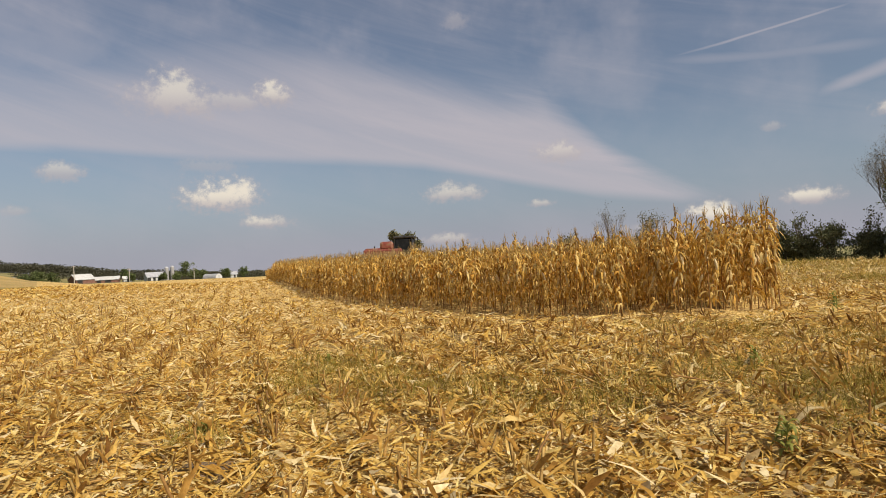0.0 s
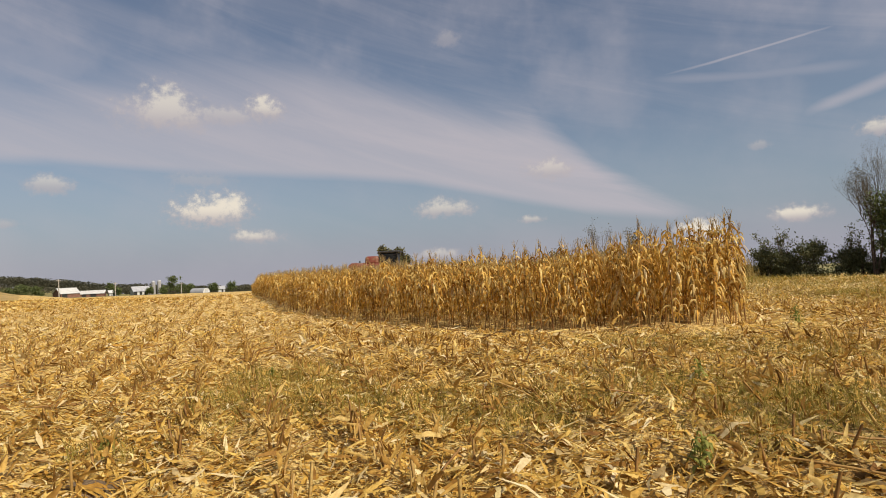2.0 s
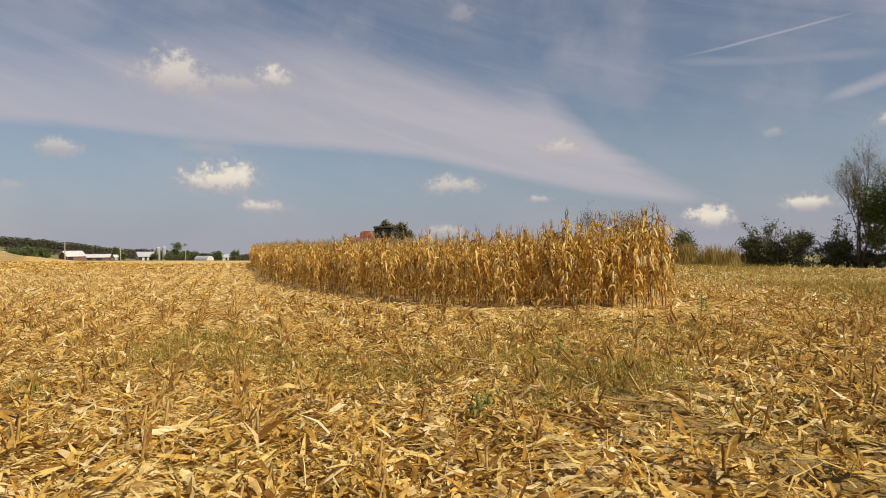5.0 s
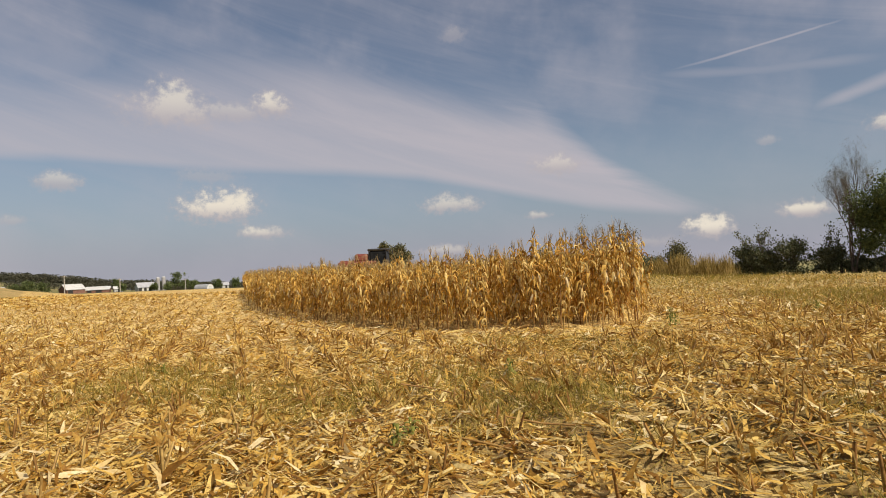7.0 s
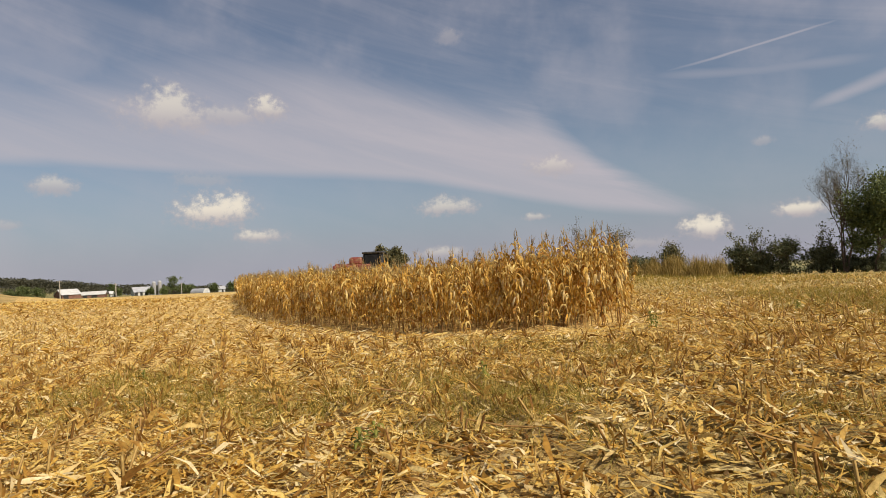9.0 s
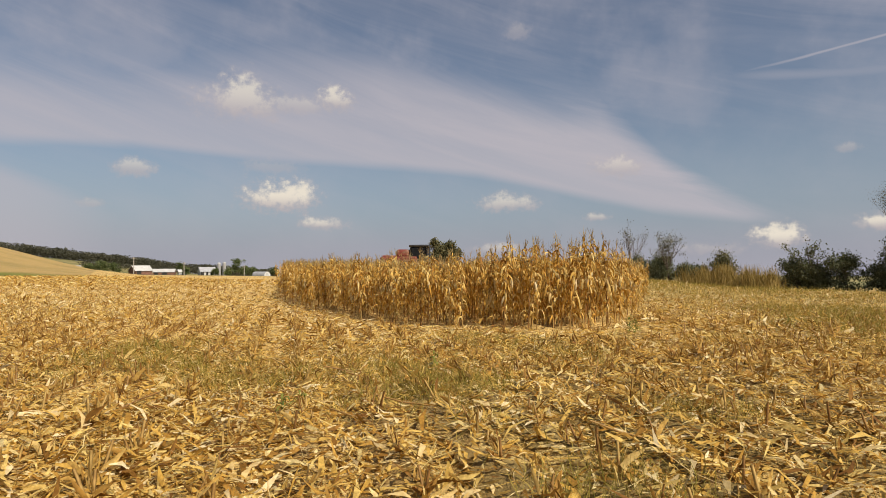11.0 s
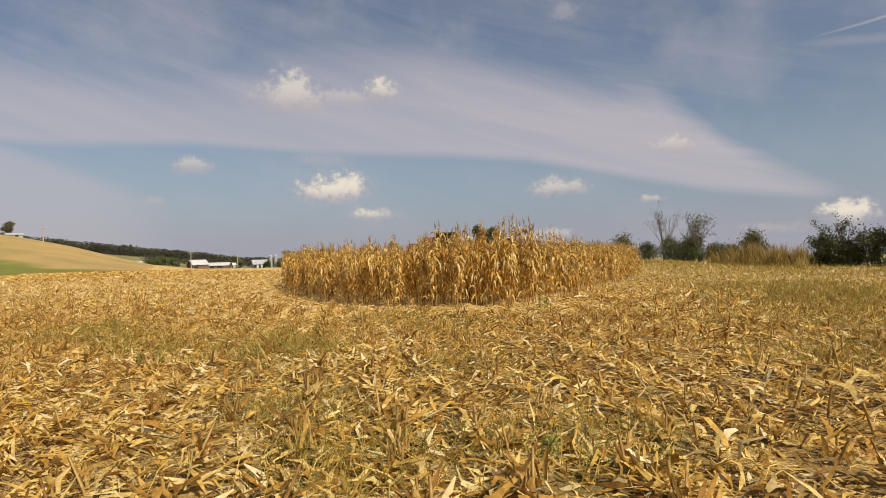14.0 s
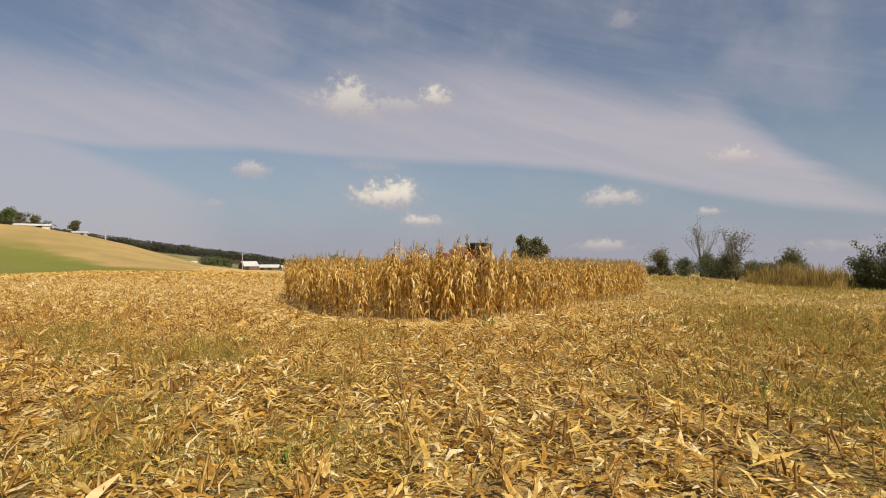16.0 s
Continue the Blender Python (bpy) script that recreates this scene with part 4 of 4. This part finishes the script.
tree("bare_tree", "tall slender tree with sparse autumn leaves", 51.7, 51.4, 13.4, 38, 4, 11000, 0.06, "sparse", 3, None, 0.27, 0.24, 0.009, 0.85)
tree("green_tree", "full green tree in the hedgerow", 53.4, 49.9, 9.2, 32, 3, 9000, 0.19, "foliage2", 3, (3.8, 3.4, 2.6, 8.6), 0.5, 0.55)
for q in ((45.3, 58.3, 3.3, 41, 1.6), (48.6, 55.6, 3.9, 42, 2.0), (50.9, 53.8, 2.7, 43, 1.7), (46.8, 57.3, 2.6, 44, 1.6), (52.8, 52.1, 1.5, 45, 2.2), (54.6, 50.5, 1.6, 46, 2.4), (57.2, 47.9, 2.0, 47, 2.6)):
    tree("dark_bush", "dense dark green bush in the hedgerow", q[0], q[1], q[2], q[3], 2, 1700, 0.17, "foliage", 3, (q[4], q[4] * 0.8, 0.25, q[2] * 0.85), 0.6, 0.3)
for q in ((46.5, 57.4, 5.3, 51), (51.6, 53.1, 5.1, 52), (45.5, 58.1, 4.7, 53), (50.9, 53.7, 4.2, 54)):
    tree("vine_shrub", "leggy shrub with clustered leaves above the hedge", q[0], q[1], q[2], q[3], 2, 520, 0.17, "foliage", 2, None, 0.45, 0.17)
for q in ((38.0, 86.6, 9.3, 61, 500), (38.9, 75.3, 6.9, 62, 1300), (39.6, 80.0, 5.2, 63, 500)):
    tree("scraggly_tree", "thin scraggly tree with few leaves", q[0], q[1], q[2], q[3], 3, q[4], 0.13, "olive", 3, None, 0.36, 0.22, 0.011, 0.8)
tree("leafy_shrub", "pale green shrub at the end of the hedgerow", 33.6, 93.5, 4.4, 75, 3, 1500, 0.2, "olive", 4, (1.7, 1.6, 0.2, 3.2), 0.6, 0.45)
tree("leafy_shrub", "round shrub with yellowing leaves", 42.3, 68.8, 4.3, 64, 3, 3000, 0.14, "olive", 3, (1.8, 1.8, 0.4, 2.8), 0.5, 0.35)
for q in ((38.2, 84.8, 3.6, 71), (39.0, 80.0, 3.2, 72), (38.5, 76.5, 3.4, 73), (36.4, 89.5, 2.6, 78), (40.0, 73.6, 2.4, 79), (41.3, 71.8, 2.2, 74), (44.5, 62.5, 1.5, 76)):
    tree("dark_bush", "dense dark green bush in the hedgerow", q[0], q[1], q[2], q[3], 2, 1500, 0.16, "foliage", 3, (2.2, 2.0, 0.3, q[2] * 0.85), 0.6, 0.3)


def build_reeds():
    lots = []
    for cx, cy, rx, ry, n, tall in ((42.0, 60.4, 1.6, 2.6, 2600, 2.3), (40.6, 63.0, 1.6, 3.0, 2600, 2.6), (40.3, 67.0, 1.5, 3.5, 2200, 2.3), (40.0, 71.5, 1.3, 2.0, 900, 1.9)):
        x, y = rng.normal(cx, rx * 0.6, n), rng.normal(cy, ry * 0.55, n)
        length = rng.uniform(0.3, 1.15, n) * tall * (0.75 + 0.35 * np.sin(1.3 * y + np.sin(2.1 * x)))
        tilt = rng.uniform(1.0, 1.57, n)
        c = np.stack([x, y, ground_z(x, y)], -1)
        lots.append(strips(c, rng.uniform(0, 6.28, n), length, rng.uniform(0.02, 0.05, n), tilt, rng.normal(0, 0.9, n), rng.normal(0.15, 0.2, n), np.sin(tilt) * length * 0.5, 3))
    ob = new("tall_grass", mesh_of("tall_grass", *joined(lots), ["reed"]))
    tagged(ob, "tall golden grass along the hedgerow", "grass", kind="stuff")


build_reeds()
tree("lone_tree", "round olive tree beyond the corn", 250 * math.sin(radians(4.2)), 250 * math.cos(radians(4.2)), 13.0, 81, 3, 5000, 0.7, "olive", 3, (5.6, 5.0, 5.0, 14.0), 0.6, 1.1)


# ---- far woods and the farm ----
def polar(deg, r):
    return r * math.sin(radians(deg)), r * math.cos(radians(deg))


def build_woods():
    r = np.random.default_rng(91)
    cents = []
    for _ in range(620):
        x, y = polar(r.uniform(-50, -7), r.uniform(615, 700))
        cents.append((x, y, r.uniform(6.0, 10.5)))
    for deg in np.arange(-28, -9, 0.28):
        x, y = polar(deg + r.normal(0, 0.1), 420 + r.normal(0, 18))
        cents.append((x, y, r.uniform(3.0, 5.5)))
    lots = []
    for x, y, h in cents:
        n = 140
        c = np.stack([r.normal(x, h * 0.36, n), r.normal(y, h * 0.36, n), float(ground_z(x, y)) + h * np.sqrt(np.clip(r.beta(1.0, 1.2, n), 0.01, 1))], -1)
        lots.append(strips(c, r.uniform(0, 6.28, n), r.uniform(0.08, 0.18, n) * h, r.uniform(0.07, 0.16, n) * h, r.normal(0, 0.6, n), r.normal(0, 0.6, n), r.normal(0, 0.3, n), 0 * c[:, 0], 1))
    ob = new("far_woods", mesh_of("far_woods", *joined(lots), ["wood_far"]))
    tagged(ob, "green woods along the far ridge, haze mixed into their colour", "woods", kind="stuff")


build_woods()


def prism(width, depth, wall, ridge):
    """Walls and gables of a barn, without its roof."""
    bm = bmesh.new()
    w, d = width / 2, depth / 2
    ring = [(-w, -d), (w, -d), (w, d), (-w, d)]
    lo = [bm.verts.new((*q, -0.6)) for q in ring]
    hi = [bm.verts.new((*q, wall)) for q in ring]
    e0, e1 = bm.verts.new((-w, 0, ridge)), bm.verts.new((w, 0, ridge))
    bm.faces.new((lo[0], lo[1], hi[1], hi[0]))
    bm.faces.new((lo[2], lo[3], hi[3], hi[2]))
    bm.faces.new((lo[1], lo[2], hi[2], e1, hi[1]))
    bm.faces.new((lo[3], lo[0], hi[0], e0, hi[3]))
    return bm


def roof_slab(width, depth, wall, ridge, over=0.4, thick=0.18, side=1):
    bm = bmesh.new()
    w, d = width / 2 + over, depth / 2
    drop = (ridge - wall) / d * over
    a = [(-w, side * (d + over), wall - drop), (w, side * (d + over), wall - drop), (w, 0, ridge), (-w, 0, ridge)]
    lo = [bm.verts.new(q) for q in a]
    hi = [bm.verts.new((q[0], q[1], q[2] + thick)) for q in a]
    bm.faces.new(lo)
    bm.faces.new(hi[::-1])
    for k in range(4):
        bm.faces.new((lo[k], lo[(k + 1) % 4], hi[(k + 1) % 4], hi[k]))
    bmesh.ops.recalc_face_normals(bm, faces=bm.faces)
    return bm


def box(sx, sy, sz, at=(0, 0, 0), bevel=0.0):
    bm = bmesh.new()
    bmesh.ops.create_cube(bm, size=1, matrix=Matrix.Translation(at) @ Matrix.Diagonal((sx, sy, sz, 1)))
    if bevel:
        bmesh.ops.bevel(bm, geom=bm.edges[:], offset=bevel, segments=2, affect="EDGES", profile=0.5)
    return bm


def barn(label, deg, r, width, depth, wall, ridge, wall_mat, roof_mat, turn=0.0, doors=()):
    x, y = polar(deg, r)
    root = new("barn")
    root.matrix_basis = pose(x, y, float(ground_z(x, y)), 0, 0, -deg + turn)
    part("wall", prism(width, depth, wall, ridge), wall_mat, root)
    for s in (1, -1):
        part("roof", roof_slab(width, depth, wall, ridge, side=s), roof_mat, root, "metal roof slope")
    # no real openings: dark panels on the wall paint the shade within
    for dx, dw, dh in doors:
        part("door", box(dw, 0.12, dh, (dx, -depth / 2 - 0.05, dh / 2)), "door_shade", root, "dark panel painted as the shade of an open doorway")
    return tagged(root, label, "barn", "farm buildings")


barn("red brick barn with a white metal roof", -23.6, 335, 8.0, 10.0, 2.0, 4.4, "brick", "roof_white", 20, ((-2.5, 2.2, 2.0),))
barn("long low red shed with a pale roof", -21.7, 338, 10.0, 7.0, 1.5, 2.9, "brick", "roof_white", -8, ((0.5, 2.5, 1.6), (-3.5, 1.8, 1.6)))
barn("small white outbuilding with a pale roof", -20.3, 336, 3.6, 4.0, 1.6, 2.7, "white_wall", "roof_white", 10, ((0.4, 1.2, 1.6),))
barn("white barn with a grey metal roof", -18.2, 336, 8.0, 7.0, 2.0, 4.2, "white_wall", "roof_grey", 14, ((-3.2, 1.5, 2.0), (-0.8, 1.1, 2.1), (1.4, 1.1, 1.6)))
barn("pale farm shed among trees", -28.6, 340, 6.0, 5.0, 1.6, 2.6, "white_wall", "roof_white", -10, ((0.5, 1.5, 1.3),))
barn("long low pale shed on the crest of the hill", -40.3, 233, 10.0, 4.0, 0.7, 1.2, "white_wall", "roof_white", -4, ((2.0, 1.6, 0.6),))
barn("small pale shed on the hillside", -37.0, 236, 4.4, 4.0, 0.8, 1.4, "white_wall", "roof_grey", 8, ((0.5, 1.0, 0.7),))
barn("white house beyond the field", -11.7, 345, 3.2, 4.0, 2.0, 3.4, "white_wall", "roof_grey", 5, ((0.4, 0.9, 1.9),))


def silo(deg, r, rad, tall):
    x, y = polar(deg, r)
    root = new("silo")
    root.matrix_basis = pose(x, y, float(ground_z(x, y)) - 0.3)
    piece("body", tube([(0, 0, 0), (0, 0, tall * 0.33), (0, 0, tall * 0.66), (0, 0, tall)], [rad] * 4, 20), "concrete", root, smooth=True)
    piece("dome", tube([(0, 0, tall), (0, 0, tall + rad * 0.4), (0, 0, tall + rad * 0.7), (0, 0, tall + rad * 0.8)], [rad, rad * 0.8, rad * 0.4, 0.02], 20), "roof_grey", root, smooth=True)
    for k in range(1, 6):
        z = tall * k / 6
        piece("hoop", tube([(0, 0, z - 0.06), (0, 0, z + 0.06)], [rad + 0.04] * 2, 20), "steel", root)
    return tagged(root, "grey concrete silo beside the barn", "silo", "silos")


silo(-17.2, 338, 0.95, 6.6)
silo(-16.75, 339, 0.95, 7.0)


def hoop_barn(deg, r):
    x, y = polar(deg, r)
    root = new("hoop_barn")
    root.matrix_basis = pose(x, y, float(ground_z(x, y)), 0, 0, -deg + 40)
    bm = bmesh.new()
    rings = []
    for yy in (-5, 5):
        rings.append([bm.verts.new((2.2 * math.cos(a), yy, 2.4 * math.sin(a))) for a in np.linspace(0, math.pi, 13)])
    for k in range(12):
        bm.faces.new((rings[0][k], rings[0][k + 1], rings[1][k + 1], rings[1][k]))
    part("cover", bm, "roof_grey", root, "grey fabric cover")
    bm = bmesh.new()
    bm.faces.new([bm.verts.new((2.2 * math.cos(a), -5.02, 2.4 * math.sin(a))) for a in np.linspace(0, math.pi, 13)])
    part("end_wall", bm, "white_wall", root, "white end wall")
    part("door", box(1.4, 0.1, 1.7, (0, -5.08, 0.85)), "roof_white", root)
    return tagged(root, "grey hoop barn with a white rounded end", "barn", "farm buildings")


hoop_barn(-13.5, 336)


def utility_pole(deg, r, tall):
    x, y = polar(deg, r)
    root = new("utility_pole")
    root.matrix_basis = pose(x, y, float(ground_z(x, y)) - 0.4, 0, 0, -deg)
    piece("post", tube([(0, 0, 0), (0, 0, tall * 0.5), (0, 0, tall)], [0.24, 0.21, 0.17], 8), "pole", root, smooth=True)
    part("crossarm", box(2.0, 0.14, 0.14, (0, -0.2, tall - 0.6)), "pole", root)
    for dx in (-0.85, 0.85):
        piece("insulator", tube([(dx, -0.2, tall - 0.53), (dx, -0.2, tall - 0.3)], [0.07, 0.05], 6), "steel", root)
    return tagged(root, "weathered wooden utility pole by the farm", "utility pole", "utility poles")


for q in ((-24.1, 320, 9.0), (-20.1, 322, 7.0), (-15.0, 330, 6.0), (-35.0, 228, 5.5)):
    utility_pole(*q)

for n, (deg, r, tall, wide) in enumerate(((-15.7, 345, 9.6, 3.4), (-14.9, 350, 5.0, 3.0), (-14.2, 352, 4.6, 2.6), (-12.4, 340, 4.6, 2.6), (-10.9, 350, 5.6, 2.6), (-17.5, 330, 3.0, 1.6), (-16.4, 332, 3.0, 2.0),
                                          (-26.5, 330, 5.5, 3.0), (-25.6, 332, 5.0, 3.0), (-27.4, 334, 4.0, 3.0), (-20.4, 345, 6.5, 1.2), (-19.9, 330, 3.6, 1.8), (-42.0, 232, 5.5, 2.4), (-45.5, 236, 6.0, 3.2), (-47.5, 238, 6.5, 3.2))):
    x, y = polar(deg, r)
    tree("farm_tree", "green tree standing by the farm", x, y, tall, 200 + n, 2, 500, 0.5, "foliage2", 2, (wide, wide, tall * 0.25, tall * 0.95), 0.5, 0.5)


for n, (deg, r, tall, wide) in enumerate(((-37.4, 240, 5.2, 1.7), (-40.2, 242, 4.6, 2.6), (-41.4, 244, 5.4, 2.8))):
    x, y = polar(deg, r)
    tree("ridge_tree", "dark leafy tree on the crest of the hill", x, y, tall, 260 + n, 2, 500, 0.4, "olive", 2, (wide, wide, tall * 0.2, tall * 0.92), 0.5, 0.4)

# ---- the combine in the corn ----
def wheel(root, x, y, rad, wide):
    hub = new("wheel")
    hub.parent = root
    hub.matrix_basis = pose(x, y, rad, 90, 0, 0)
    prof = [(0.62, -0.5), (0.93, -0.5), (1.0, -0.36), (1.0, 0.36), (0.93, 0.5), (0.62, 0.5)]
    piece("tyre", tube([(0, 0, q[1] * wide) for q in prof], [q[0] * rad for q in prof], 28), "rubber", hub, smooth=True)
    piece("rim", tube([(0, 0, -0.3 * wide), (0, 0, -0.12 * wide), (0, 0, 0.12 * wide), (0, 0, 0.3 * wide)], [rad * 0.62, rad * 0.2, rad * 0.2, rad * 0.62], 20), "steel", hub, smooth=True)


def build_combine():
    root = new("combine_harvester")
    root.matrix_basis = pose(COMBINE[0], COMBINE[1], float(ground_z(*COMBINE)), 0, 0, -12) @ Matrix.Scale(1.17, 4)
    part("body", box(4.2, 2.6, 1.5, (-1.2, 0, 1.85), 0.15), "red", root, "dusty red body")
    part("grain_tank", box(1.5, 2.4, 0.9, (-0.75, 0, 2.95), 0.25), "red", root, "dusty red grain tank")
    part("engine_cover", box(1.0, 2.2, 0.3, (-2.6, 0, 2.6), 0.1), "red", root)
    part("cab", box(1.9, 2.0, 1.7, (1.05, 0, 2.85), 0.2), "cab_glass", root, "dark tinted cab")
    part("cab_roof", box(2.3, 2.2, 0.26, (1.1, 0, 3.78), 0.12), "black", root, "black cab roof")
    for sx in (0.12, 1.98):
        for sy in (-1.0, 1.0):
            part("cab_post", box(0.09, 0.09, 1.65, (sx, sy, 2.88)), "black", root)
    for sy in (-1.35, 1.35):
        arm = part("mirror", box(0.1, 0.24, 0.42, (2.35, sy, 3.5), 0.03), "black", root)
        part("mirror_arm", box(0.5, 0.05, 0.05, (2.15, sy * 0.9, 3.74)), "black", arm)
    part("feeder_house", box(2.0, 1.3, 0.8, (2.7, 0, 1.2), 0.06), "red", root)
    part("header", box(1.0, 4.6, 0.7, (4.0, 0, 0.65), 0.08), "red", root)
    for k in range(7):
        v, f = tube([(4.3, -2.1 + 0.7 * k, 0.6), (5.0, -2.1 + 0.7 * k, 0.5), (5.9, -2.1 + 0.7 * k, 0.18)], [0.24, 0.2, 0.02], 8)
        piece("snout", (v, f), "red", root, smooth=True)
    piece("unloading_auger", tube([(-0.2, 1.5, 2.6), (-1.8, 1.6, 2.6), (-3.4, 1.65, 2.6)], [0.19, 0.18, 0.17], 12), "red", root, smooth=True)
    piece("exhaust", tube([(-2.4, 0.7, 2.6), (-2.4, 0.7, 3.0)], [0.07, 0.07], 8), "black", root, smooth=True)
    for sy in (-1.55, 1.55):
        wheel(root, 1.0, sy, 0.92, 0.65)
        wheel(root, -2.6, sy * 0.9, 0.62, 0.42)
    tagged(root, "red combine harvester with a black cab in the corn", "combine harvester")


build_combine()
